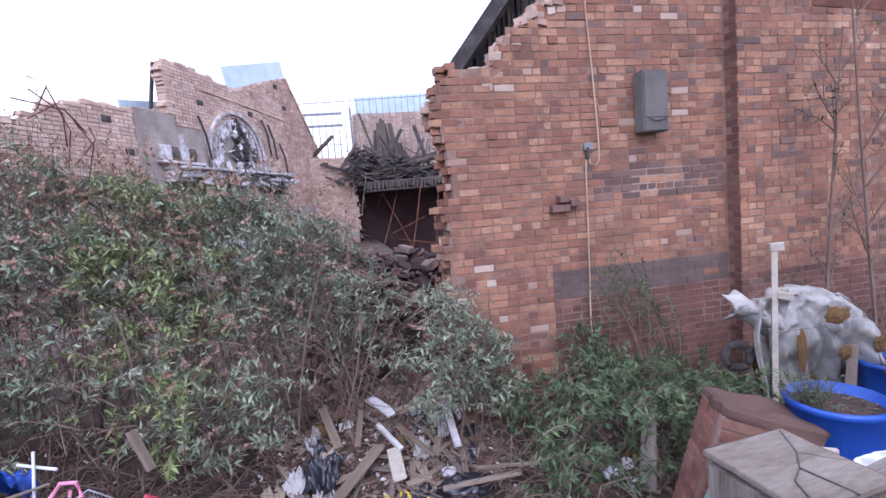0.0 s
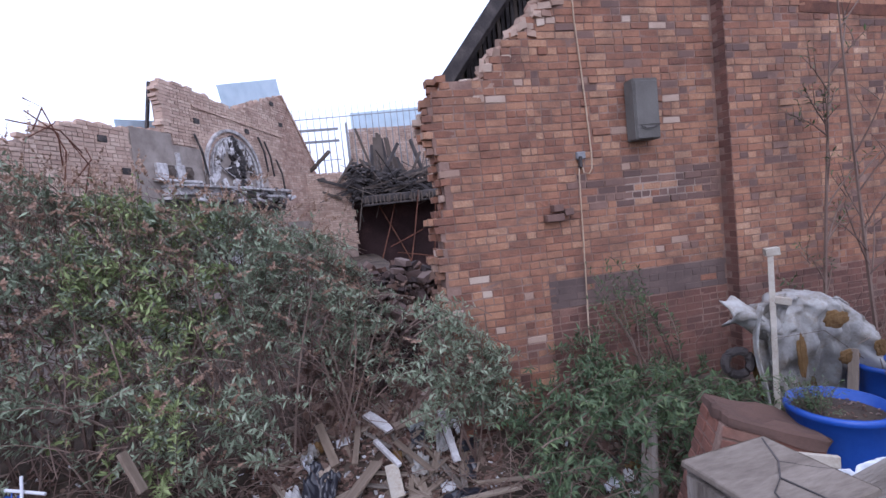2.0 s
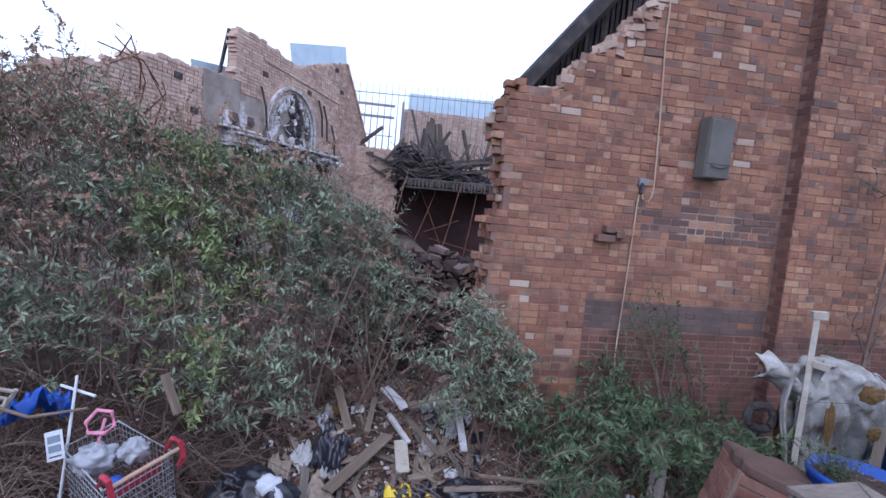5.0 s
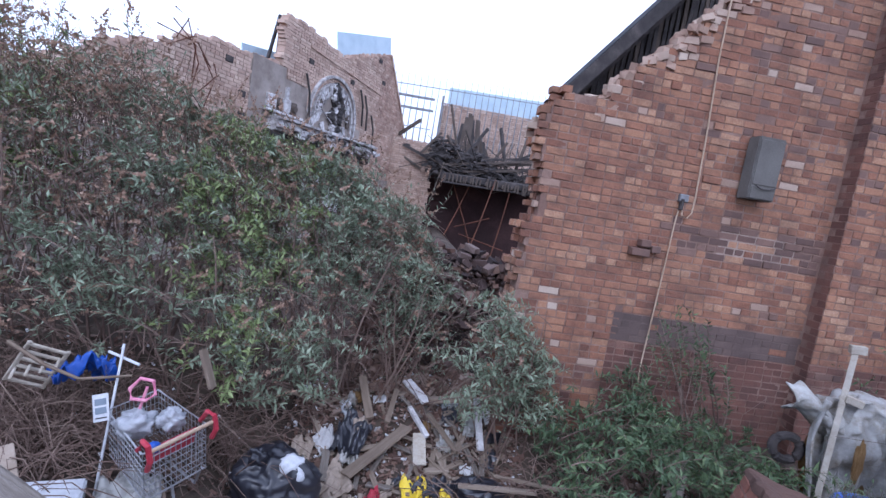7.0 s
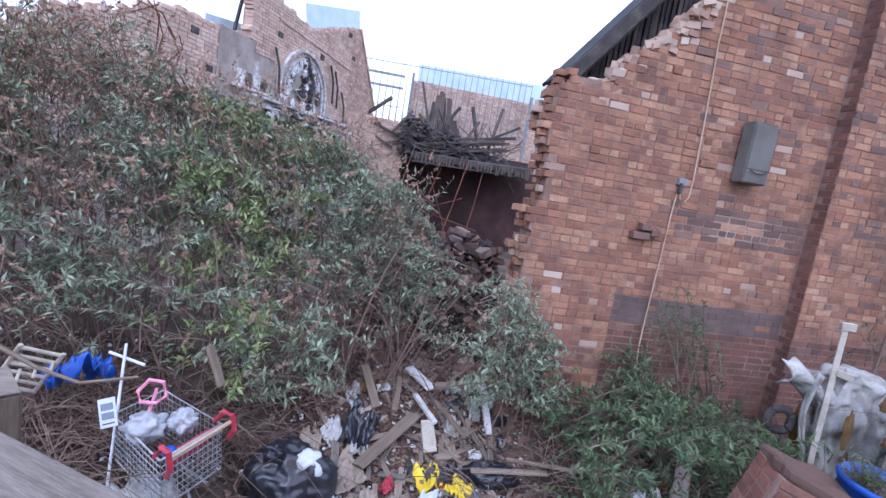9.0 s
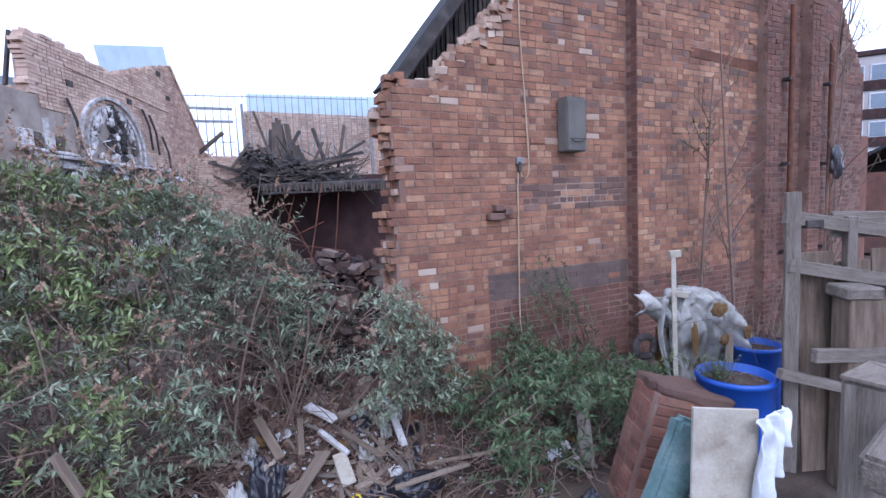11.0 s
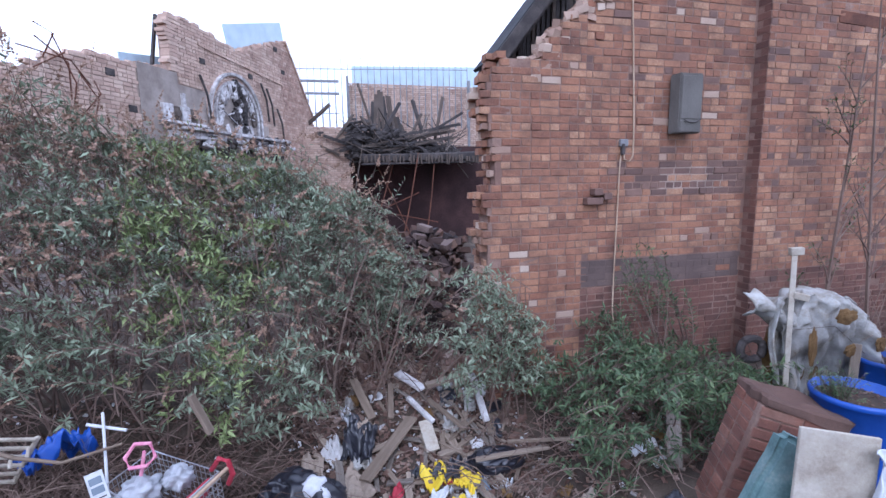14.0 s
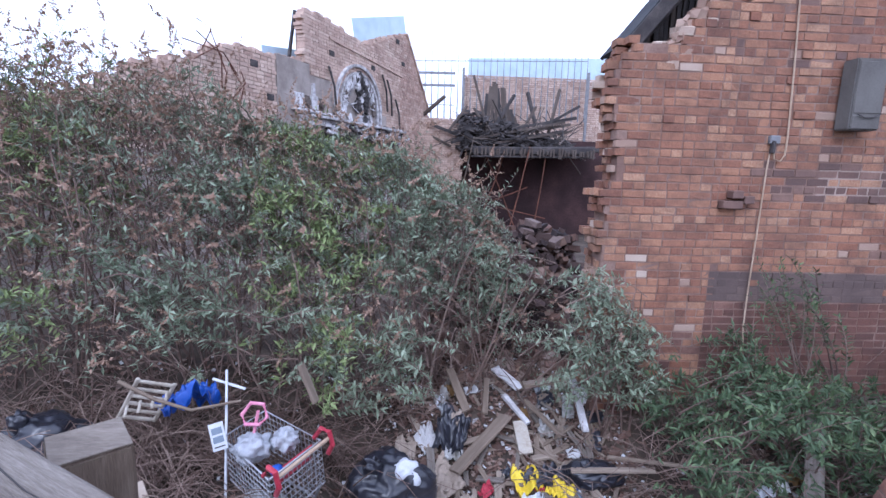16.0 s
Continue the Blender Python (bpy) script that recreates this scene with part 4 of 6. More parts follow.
def thicket():
    n = 10
    for b in range(n):
        x0 = -6.2 + 0.66 * b
        bx = x0 + 0.33
        p = Plant("buddleia_bush", (bx, 6.1, ground_z(bx, 6.1)), "overgrown grey-green buddleia bush with brown dead flower spikes", "bush", "buddleia thicket", m_leafy if b % 4 == 2 else None)
        for i in range(300):
            x = random.uniform(x0 - 0.3, x0 + 0.95)
            y = 4.0 + 2.4 * random.random() ** 0.85
            if x > 0.1 + 0.25 * random.random() or y < thicket_foot(x):
                continue
            z = ground_z(x, y) + mass_top(x, y) * (1 - 0.55 * random.random() ** 1.8)
            patch = noise.noise(Vector((x * 1.3, y * 1.3 + z * 1.3, 11)))
            bare = patch > 0.22 - 0.4 * smooth(-2.4, -3.9, x)
            spray(p, (x, y, z), 0.092, 6 if bare else random.randint(26, 44), 0.9 if bare else 0.28)
        for i in range(190):
            x, y = random.uniform(x0 - 0.1, x0 + 0.8), random.uniform(4.4, 6.2)
            if x > 0.1 or y < thicket_foot(x):
                continue
            base = Vector((x, y, ground_z(x, y) + mass_top(x, y) * random.uniform(0.1, 0.8)))
            p.shoot(base, base + Vector((random.gauss(0, 0.35), random.gauss(-0.1, 0.25), random.gauss(0.05, 0.3))), random.uniform(0.003, 0.008), 0, bow=0.5)
        for i in range(14):
            x, y = random.uniform(x0, x0 + 0.7), random.uniform(4.7, 6.2)
            base = Vector((x, y, ground_z(x, y) - 0.05))
            p.shoot(base, base + Vector((random.gauss(0, 0.4), random.uniform(-0.6, 0.2), mass_top(x, y) * 0.85)), random.uniform(0.008, 0.016), 0)
        # wispy flowering shoots standing over the crest
        for i in range(34):
            x, y = random.uniform(x0, x0 + 0.7), random.uniform(4.6, 6.3)
            if x > -0.1 or y < thicket_foot(x) + 0.2:
                continue
            base = Vector((x, y, ground_z(x, y) + mass_top(x, y) * 0.72))
            p.shoot(base, base + Vector((random.gauss(0, 0.22), random.gauss(-0.05, 0.15), mass_top(x, y) * 0.28 + random.uniform(0.02, 0.3))), random.uniform(0.003, 0.005), random.randint(4, 16), 0.07, 0.25, 0.85, 0.2)
        # bare canes at the foot
        for i in range(45):
            x, y = random.uniform(x0, x0 + 0.7), random.uniform(3.7, 5.0)
            if x > -1.3:
                continue
            base = Vector((x, y, ground_z(x, y)))
            p.shoot(base, base + Vector((random.uniform(-0.8, 0.8), random.uniform(-0.5, 0.4), random.uniform(0.05, 0.6))), random.uniform(0.003, 0.008), 0, bow=0.5)
        p.done()


thicket()


def wall_bushes():
    p = Plant("buddleia_bush", (0.95, 4.8, ground_z(0.95, 4.8)), "grey-green buddleia bush beside the broken wall end", "bush", "buddleia thicket")
    for i in range(170):
        x, y = random.gauss(0.9, 0.26), random.uniform(4.45, 4.9)
        top = 1.5 - 1.5 * abs(x - 0.75) ** 1.2 + 0.25 * noise.noise(Vector((x * 5, y * 5, 1)))
        z = -0.1 + max(top, 0.25) * (1 - 0.75 * random.random() ** 1.5)
        spray(p, (x, y, z), 0.085, random.randint(16, 30), 0.04, 0.45)
    for i in range(8):
        p.shoot((0.95 + random.uniform(-0.2, 0.3), 4.75, ground_z(0.95, 4.75)), (random.uniform(0.5, 1.3), 4.6, random.uniform(0.7, 1.3)), 0.012, 0)
    p.done()
    p = Plant("buddleia_bush", (2.1, 4.6, ground_z(2.1, 4.6)), "green young bush growing against the wall foot", "bush", "", m_leafmid)
    for i in range(260):
        x, y = random.uniform(1.2, 2.6), random.uniform(3.15, 4.85)
        top = 0.82 + 0.3 * noise.noise(Vector((x * 3, y * 3, 3)))
        z = ground_z(x, y) + top * (1 - 0.8 * random.random() ** 1.3)
        spray(p, (x, y, z), 0.085, random.randint(14, 28), 0.0, 0.35)
    for i in range(5):
        p.shoot((2.3, 4.75, 0.1), (2.3 + random.uniform(-0.12, 0.12), 4.82, random.uniform(0.7, 1.1)), 0.007, 34, 0.09, 0.2)
    p.done()
    p = Plant("buddleia_bush", (3.0, 4.4, ground_z(3.0, 4.4)), "grey-green bush with tall arching branches by the wall", "bush", "buddleia thicket", m_leafg)
    for i in range(200):
        x, y = random.uniform(2.2, 3.4), random.uniform(3.35, 4.8)
        top = 0.6 + 0.3 * noise.noise(Vector((x * 3, y * 3, 8)))
        z = ground_z(x, y) + top * (1 - 0.8 * random.random() ** 1.3)
        spray(p, (x, y, z), 0.09, random.randint(10, 20), 0.0, 0.4)
    for k in range(14):
        tip = (random.uniform(2.3, 3.1), 4.78, random.uniform(0.9, 1.6))
        p.shoot((2.9 + random.uniform(-0.2, 0.2), 4.65, 0.3), tip, 0.006, 40, 0.06, 0.35)
    for tip in ((2.45, 4.75, 1.35), (2.75, 4.7, 1.2), (2.6, 4.7, 1.55), (3.15, 4.7, 1.0), (2.9, 4.75, 1.45)):
        p.shoot((3.2, 4.6, 0.2), tip, 0.009, 60, 0.075, 0.3)
    p.done()
    p = Plant("buddleia_bush", (0.2, 6.4, ground_z(0.2, 6.4)), "sparse bramble and weeds growing on rubble", "bush", "buddleia thicket")
    for i in range(70):
        x, y = random.uniform(-0.4, 0.9), random.uniform(5.4, 7.0)
        spray(p, (x, y, ground_z(x, y) + random.uniform(0.05, 0.5)), 0.07, random.randint(0, 14), 0.1, 0.5)
    p.done()


wall_bushes()


def sapling(base, top, twigs, label, leafy, seed):
    random.seed(seed)
    p = Plant("sapling", base, label, "tree", "saplings by the wall", m_leafg)
    b, t = Vector(base), Vector(top)
    p.shoot(b, t, 0.022, 0, bow=0.05)
    for i in range(twigs):
        k = random.uniform(0.2, 0.95)
        q = b.lerp(t, k)
        tip = q + Vector((random.uniform(-0.7, 0.7), random.uniform(-0.4, 0.2), random.uniform(0.25, 0.8))) * (1.15 - 0.5 * k)
        p.shoot(q, tip, 0.009, 16 if leafy and k < 0.75 else (3 if leafy else 0), 0.07, 0.4, bow=0.2)
        for j in range(2):
            r = q.lerp(tip, random.uniform(0.4, 0.8))
            p.shoot(r, r + Vector((random.uniform(-0.25, 0.25), random.uniform(-0.15, 0.15), random.uniform(0.1, 0.3))), 0.005, 5 if leafy else 0, 0.055, 0.3)
    p.done()


sapling((4.85, 4.4, 0.1), (5.2, 4.45, 3.7), 14, "thin bare sapling with a few young leaves against the wall", True, 11)
sapling((5.35, 4.2, 0.1), (5.1, 4.3, 4.2), 12, "thin leafless sapling against the wall", False, 12)
sapling((6.35, 3.7, 0.1), (6.0, 3.4, 4.6), 16, "tall leafless tree with fine twigs", False, 13)
sapling((7.0, 3.9, 0.1), (7.1, 3.8, 4.8), 16, "tall leafless tree with fine twigs", False, 14)
sapling((7.9, 3.6, 0.1), (8.0, 3.4, 5.0), 14, "tall leafless tree with fine twigs", False, 15)
random.seed(5)

# ---- fixtures on the gable wall ----


def meter_box():
    t = thing("meter_box", (3.2, 4.98, 3.08), "grey painted metal meter box fixed to brickwork", "box")
    part("body", rbox(0.3, 0.17, 0.64, 0.012, 2, m=pose(0, -0.09, 0)), m_dark, t)
    part("door_panel", rbox(0.26, 0.012, 0.46, 0.004, m=pose(0, -0.175, 0.06)), m_dark, t)
    part("lower_panel", rbox(0.26, 0.012, 0.12, 0.004, m=pose(0, -0.175, -0.25)), m_dark, t)
    s = Soup()
    s.tube([(-0.1, -0.195, -0.18), (-0.03, -0.2, -0.21), (0.05, -0.2, -0.205), (0.13, -0.195, -0.17)], 0.006, 5)
    s.put("wire", m_char, t)


meter_box()


def wall_cable():
    t = thing("wall_cable", (2.5, 4.97, 2.6), "tan electric cable hanging down brickwork with a slack loop", "cable")
    o = t.location
    s = Soup()
    s.tube([Vector(p) - o for p in ((2.53, 4.985, 5.4), (2.54, 4.985, 4.1), (2.56, 4.98, 3.76), (2.59, 4.98, 3.25), (2.61, 4.97, 2.67), (2.6, 4.965, 2.52), (2.56, 4.96, 2.46), (2.5, 4.965, 2.48), (2.47, 4.97, 2.62))], 0.009, 6)
    s.put("upper_cable", m_cable, t)
    s = Soup()
    s.tube([Vector(p) - o for p in ((2.46, 4.97, 2.63), (2.45, 4.98, 2.38), (2.44, 4.98, 1.79), (2.42, 4.97, 1.17), (2.37, 4.9, 0.81), (2.34, 4.8, 0.5))], 0.008, 6)
    s.put("lower_cable", m_cable, t)
    part("socket", rbox(0.1, 0.05, 0.08, 0.008, m=pose(-0.02, 0, 0.06)), m_steel, t)
    part("plug", rbox(0.035, 0.05, 0.12, 0.008, m=pose(-0.04, -0.02, -0.01)), m_char, t)


wall_cable()


def loose_bricks():
    for x, z, w in ((2.11, 2.03, 0.2), (2.27, 2.08, 0.1), (2.15, 2.13, 0.11)):
        ob = part("loose_brick", rbox(w, 0.12, 0.075, 0.006, rough=0.004, m=pose(x, 4.96, z)), m_blue)
        tagged(ob, "dark brick standing proud of the wall face", "brick", "proud bricks")
    ob = part("lintel", rbox(1.8, 0.05, 0.14, 0.006, m=pose(6.15, 4.846, 4.08, 0, 3, 0)), m_rust)
    tagged(ob, "dark timber lintel set into brickwork", "lintel")


loose_bricks()


def right_end():
    for x, w, d in ((6.95, 0.34, 0.14), (8.1, 0.34, 0.16)):
        t = thing("pilaster", (x, PROUD_Y - d / 2, 0), "dark brick pilaster against a gable wall", "pilaster")
        t["kind"] = "structure"
        part("core", rbox(w - 0.012, d, 6.0, 0.004, m=pose(0, 0.004, 2.7)), m_mortar, t)
        sp = {"b": Soup()}
        lay(x - w / 2, x + w / 2, -0.3, 5.7, lambda s, z, h: True, lambda s, z: "b", lambda s, z, e: (s, PROUD_Y - d + e, z), sp)
        sp["b"].put("brickwork", m_low, t, kind="stuff").location = -t.location
    for x, h in ((7.45, 5.0), (8.6, 4.6)):
        t = thing("drain_pipe", (x, 4.7, 0), "dark iron drainpipe fixed to brickwork", "pipe", "drainpipes")
        s = Soup()
        s.tube([(0, 0, 0), (0.01, 0, h)], 0.038, 10)
        s.put("pipe", m_rust, t)
        for z in (1.2, 2.6, 3.9):
            part("bracket", rbox(0.14, 0.12, 0.05, 0.006, m=pose(0, 0.04, z)), m_char, t)
    # the wall's own end and the gutted house behind it
    ob = part("wall_end", rbox(0.3, 4.0, 3.4, 0, m=pose(END_X + 0.15, 6.85, 1.4)), m_low)
    tagged(ob, "dark brick end wall", "wall", kind="structure")
    t = thing("shed", (20.0, 7.4, 0), "low dark-roofed brick outbuilding with a small window", "shed")
    part("wall", rbox(3.4, 3.0, 2.6, 0.02, m=pose(0, 0, 1.3)), m_low, t)
    bm = rbox(3.8, 2.2, 0.1, 0.01, m=pose(0, -0.9, 3.05, 24, 0, 0))
    part("roof", bm, m_roof, t)
    part("roof", rbox(3.8, 2.2, 0.1, 0.01, m=pose(0, 0.95, 3.05, -24, 0, 0)), m_roof, t)
    w = part("window", rbox(0.7, 0.06, 0.6, 0.01, m=pose(-0.6, -1.52, 1.7)), m_wpl, t)
    part("pane", rbox(0.58, 0.02, 0.48, 0.002, m=pose(-0.6, -1.56, 1.7)), m_glass, w)


right_end()


def office_block():
    t = thing("office_block", (61, 24.5, 0), "distant pale office block with bands of windows", "building")
    t.rotation_euler = (0, 0, radians(-48))
    part("wall", rbox(24, 10, 14.2, 0.05, m=pose(0, 0, 7.1)), m_tower, t)
    part("parapet", rbox(24.4, 10.4, 0.5, 0.05, m=pose(0, 0, 14.4)), m_maroon, t)
    for f in range(5):
        z = 2.2 + f * 2.6
        part("spandrel", rbox(24.1, 0.2, 0.9, 0.02, m=pose(0, -5.08, z - 1.15)), m_maroon, t)
        for i in range(8):
            w = part("window", rbox(2.6, 0.16, 1.5, 0.02, m=pose(-10.5 + 3.0 * i, -5.05, z)), m_wpl, t)
            for k in (-0.62, 0.62):
                part("pane", rbox(1.16, 0.06, 1.3, 0.01, m=pose(-10.5 + 3.0 * i + k, -5.13, z)), m_glass, w)


office_block()


def hall_irons():
    ob = part("pole", stick(on_left(-0.3, 4.3, 0.4), on_left(0.06, 5.95, 0.4), 0.06, 0.07), m_char)
    tagged(ob, "dark timber post above a ruined wall", "post")
    for a, b in (((-3.2, 4.9), (-2.7, 4.0)), ((-3.5, 4.7), (-2.3, 4.3)), ((-2.9, 5.0), (-2.8, 3.3)), ((-3.1, 4.6), (-3.2, 5.1)), ((-2.5, 4.5), (-2.4, 3.4)), ((-2.7, 4.8), (-3.3, 4.4)), ((-2.2, 4.4), (-2.6, 3.7))):
        s = Soup()
        s.tube([on_left(a[0], a[1] - 0.3, -0.1), on_left((a[0] + b[0]) / 2 + 0.1, (a[1] + b[1]) / 2 - 0.2, -0.3), on_left(b[0], b[1] - 0.3, -0.12)], 0.013, 6)
        tagged(s.put("iron_bar", m_rust), "bent rusty iron bar on a ruined wall", "bar", "twisted irons")
    for s0, z in ((3.45, 4.5), (3.75, 4.4), (4.3, 3.9), (0.75, 4.2)):
        s = Soup()
        s.tube([on_left(s0, z + 0.6, -0.06), on_left(s0 + 0.08, z + 0.15, -0.16), on_left(s0 + 0.3, z - 0.45, -0.08)], 0.03, 6)
        tagged(s.put("iron_bar", m_char), "charred bent bar on a ruined wall", "bar", "twisted irons")
    # thin dark slabs on the face stand in for the shade inside putlog holes
    for s0, z in ((-1.75, 4.35), (-1.3, 3.75), (-1.25, 3.3), (4.5, 6.3), (4.9, 5.7), (0.95, 5.15), (3.0, 5.2)):
        ob = part("putlog_hole_shade", rbox(0.2, 0.03, 0.13, 0.003, m=local(s0, z, -0.012)), m_char)
        tagged(ob, "dark slab standing for a shaded square hole in brickwork", "hole", "putlog holes")


hall_irons()

# ---- boundary fence near the eye ----


def near_fence():
    t = thing("fence_post", (0.385, 0.78, ground_z(0.385, 0.78)), "thick weathered timber post with a cracked sawn top", "post", "boundary fence")
    g = t.location.z
    ob = part("post", rbox(1.8 - g, 0.15, 0.15, 0.01, 2, 5, 0.003), m_wood, t)
    ob.matrix_basis = pose(0, 0, (1.8 - g) / 2, 0, 0, 4) @ pose(0, 0, 0, 90, 90, 0)
    ob = part("sawn_top", rbox(0.148, 0.148, 0.008, 0.003, 1, 8, 0.002), m_endgrain, t, "grey cracked weathered top")
    ob.matrix_basis = pose(0, 0, 1.802 - g, 0, 0, 4)
    for pts, r in (([(0.06, 0.074), (0.03, 0.02), (0.0, -0.01), (0.012, -0.075)], 0.0016), ([(0.0, -0.01), (-0.03, -0.03), (-0.05, -0.075)], 0.001), ([(0.03, 0.02), (0.06, -0.01), (0.075, -0.02)], 0.0008)):
        s = Soup()
        s.tube([Vector((x, y, 1.806 - g)) for x, y in pts], r, 4)
        s.put("crack", m_char, t)
    ob = part("fence_rail", rbox(1.35, 0.11, 0.06, 0.008, 2, 6, 0.003), m_wood)
    ob.matrix_basis = pose(0.76, 0.80, 1.725, 0, 0, 11)
    tagged(ob, "weathered grey timber rail fixed beside a fence post", "rail", "boundary fence")
    t = thing("fence_post", (-1.77, 1.64, ground_z(-1.77, 1.64)), "square brown timber fence post with a pale end-grain top", "post", "boundary fence")
    g = t.location.z
    part("post", rbox(0.18, 0.18, 1.54 - g, 0.008, 2, m=pose(0, 0, (1.54 - g) / 2, 0, 0, 40)), m_post, t)
    part("sawn_top", rbox(0.174, 0.174, 0.006, 0.002, m=pose(0, 0, 1.542 - g, 0, 0, 40)), m_endgrain, t, "pale cracked end grain")
    t = thing("fence_rail", (-1.66, 1.25, 1.625), "broad weathered grey timber fence rail with deep grain", "rail", "boundary fence")
    t.rotation_euler = (0, radians(-0.8), radians(-30.4))
    part("plank", rbox(2.0, 0.22, 0.09, 0.012, 2, 6, 0.004), m_wood, t)
    rng = random.Random(31)
    for k in range(7):
        x0, y0 = rng.uniform(-0.9, 0.5), rng.uniform(-0.09, 0.09)
        s = Soup()
        s.tube([(x0 + 0.09 * i, y0 + 0.006 * math.sin(i * 1.3 + k), 0.0455) for i in range(rng.randint(3, 7))], 0.0022, 4, 0.0008)
        s.put("split", m_char, t, "dark split along the grain")
    for x in (-0.6, 0.15, 0.8):
        bm = bmesh.new()
        bmesh.ops.create_cone(bm, cap_ends=True, segments=8, radius1=0.006, radius2=0.005, depth=0.006)
        bmesh.ops.transform(bm, matrix=pose(x, 0.05, 0.046), verts=bm.verts)
        part("nail_head", bm, m_rust, t)
    ob = part("fence_board", rbox(1.9, 0.03, 1.95, 0.004, m=pose(-1.68, 1.2, 0.6, 0, 0, -30.4)), m_post)
    tagged(ob, "brown timber fence board under a rail", "board", "boundary fence")
    # the broken fence at the far right
    t = thing("broken_fence", (3.2, 2.25, ground_z(2.9, 2.3)), "broken grey timber fence with rails and plywood boards", "fence")
    o = t.location - Vector((0.3, 0, 0))
    for p, q, w, h, m in (((2.7, 2.33, 0.05), (2.74, 2.36, 2.17), 0.09, 0.09, m_wood), ((3.17, 2.2, 0.0), (3.18, 2.19, 1.97), 0.1, 0.06, m_wood)):
        bar("post", Vector(p) - o, Vector(q) - o, w, h, m, t)
    for p, q in (((2.68, 2.38, 1.99), (3.7, 1.98, 1.8)), ((2.68, 2.35, 1.63), (3.7, 1.93, 1.42)), ((2.66, 2.16, 1.0), (3.3, 1.95, 0.95))):
        bar("rail", Vector(p) - o, Vector(q) - o, 0.05, 0.1, m_wood, t)
    for i in range(4):
        part("board", rbox(0.3, 0.02, 1.7 - 0.06 * (i % 2), 0.003, m=pose(0.08 + 0.29 * i, 0.04 - 0.11 * i, 0.95 - 0.05 * (i % 2), -3, 0, -21)), m_post, t)
    bar("top_board", (0.2, 0.03, 2.0), (1.05, -0.3, 1.97), 0.03, 0.2, m_wood, t)
    part("block", rbox(0.14, 0.1, 0.06, 0.006, m=pose(-0.02, 0.06, 2.02, 0, 0, -20)), m_char, t)
    t = thing("fence_post", (3.35, 2.1, ground_z(3.35, 2.1)), "short square timber post with a weathered cap", "post", "boundary fence")
    g = t.location.z
    part("post", rbox(0.2, 0.16, 1.4 - g, 0.008, m=pose(0, 0, (1.4 - g) / 2, 0, 0, -22)), m_post, t)
    part("cap", rbox(0.28, 0.2, 0.09, 0.012, m=pose(0, 0, 1.43 - g, 4, 3, -22)), m_wood, t)


near_fence()

# ---- things heaped on the right ----


def barrel(x, y, top, r, h, label, full):
    t = thing("plastic_barrel", (x, y, top - h), label, "barrel", "blue barrels")
    prof = [(r * 0.9, 0), (r * 0.97, 0.04), (r, h * 0.3), (r * 1.0, h * 0.6), (r * 0.98, h - 0.05), (r * 1.03, h - 0.045), (r * 1.04, h - 0.02), (r * 1.01, h), (r * 0.96, h), (r * 0.95, h - 0.2), (0.001, h - 0.21)]
    bm = bmesh.new()
    n = 40
    rings = [[bm.verts.new((a * math.cos(2 * math.pi * i / n), a * math.sin(2 * math.pi * i / n), z)) for i in range(n)] for a, z in prof]
    for k in range(len(rings) - 1):
        for i in range(n):
            j = (i + 1) % n
            bm.faces.new((rings[k][i], rings[k][j], rings[k + 1][j], rings[k + 1][i]))
    bmesh.ops.remove_doubles(bm, verts=bm.verts, dist=0.0005)
    part("drum", bm, m_bluepl, t, smooth=True)
    bm = bmesh.new()
    bmesh.ops.create_circle(bm, cap_ends=True, segments=32, radius=r * 0.945)
    bmesh.ops.subdivide_edges(bm, edges=bm.edges[:], cuts=1)
    bmesh.ops.transform(bm, matrix=pose(0, 0, h - 0.07), verts=bm.verts)
    part("soil_fill", bm, m_soil, t, "dry soil and leaf litter")
    s = Soup()
    for i in range(160):
        a, rr = random.uniform(0, 6.28), r * 0.9 * math.sqrt(random.random())
        s.box((rr * math.cos(a), rr * math.sin(a), h - 0.06), (random.uniform(0.006, 0.02), 0.006, 0.005), rot(random.uniform(-30, 30), random.uniform(-30, 30), random.uniform(0, 180)))
    s.put("dry_litter", m_rubble, t, kind="stuff")
    return t


barrel(2.76, 2.6, 0.78, 0.27, 0.8, "blue plastic barrel filled with soil and weeds", True)
barrel(4.2, 3.3, 0.6, 0.25, 0.7, "blue plastic barrel half hidden by a fence", False)


def barrel_weed():
    p = Plant("weed", (2.6, 2.62, 0.74), "bright green feathery weed growing in a barrel", "weed", "", m_leafg)
    for i in range(70):
        p.shoot((2.6 + random.uniform(-0.05, 0.05), 2.62 + random.uniform(-0.05, 0.05), 0.7), (2.57 + random.gauss(0, 0.08), 2.62 + random.gauss(0, 0.08), 0.8 + random.uniform(0.02, 0.18)), 0.002, 16, 0.028, 0.2)
    p.done()


barrel_weed()


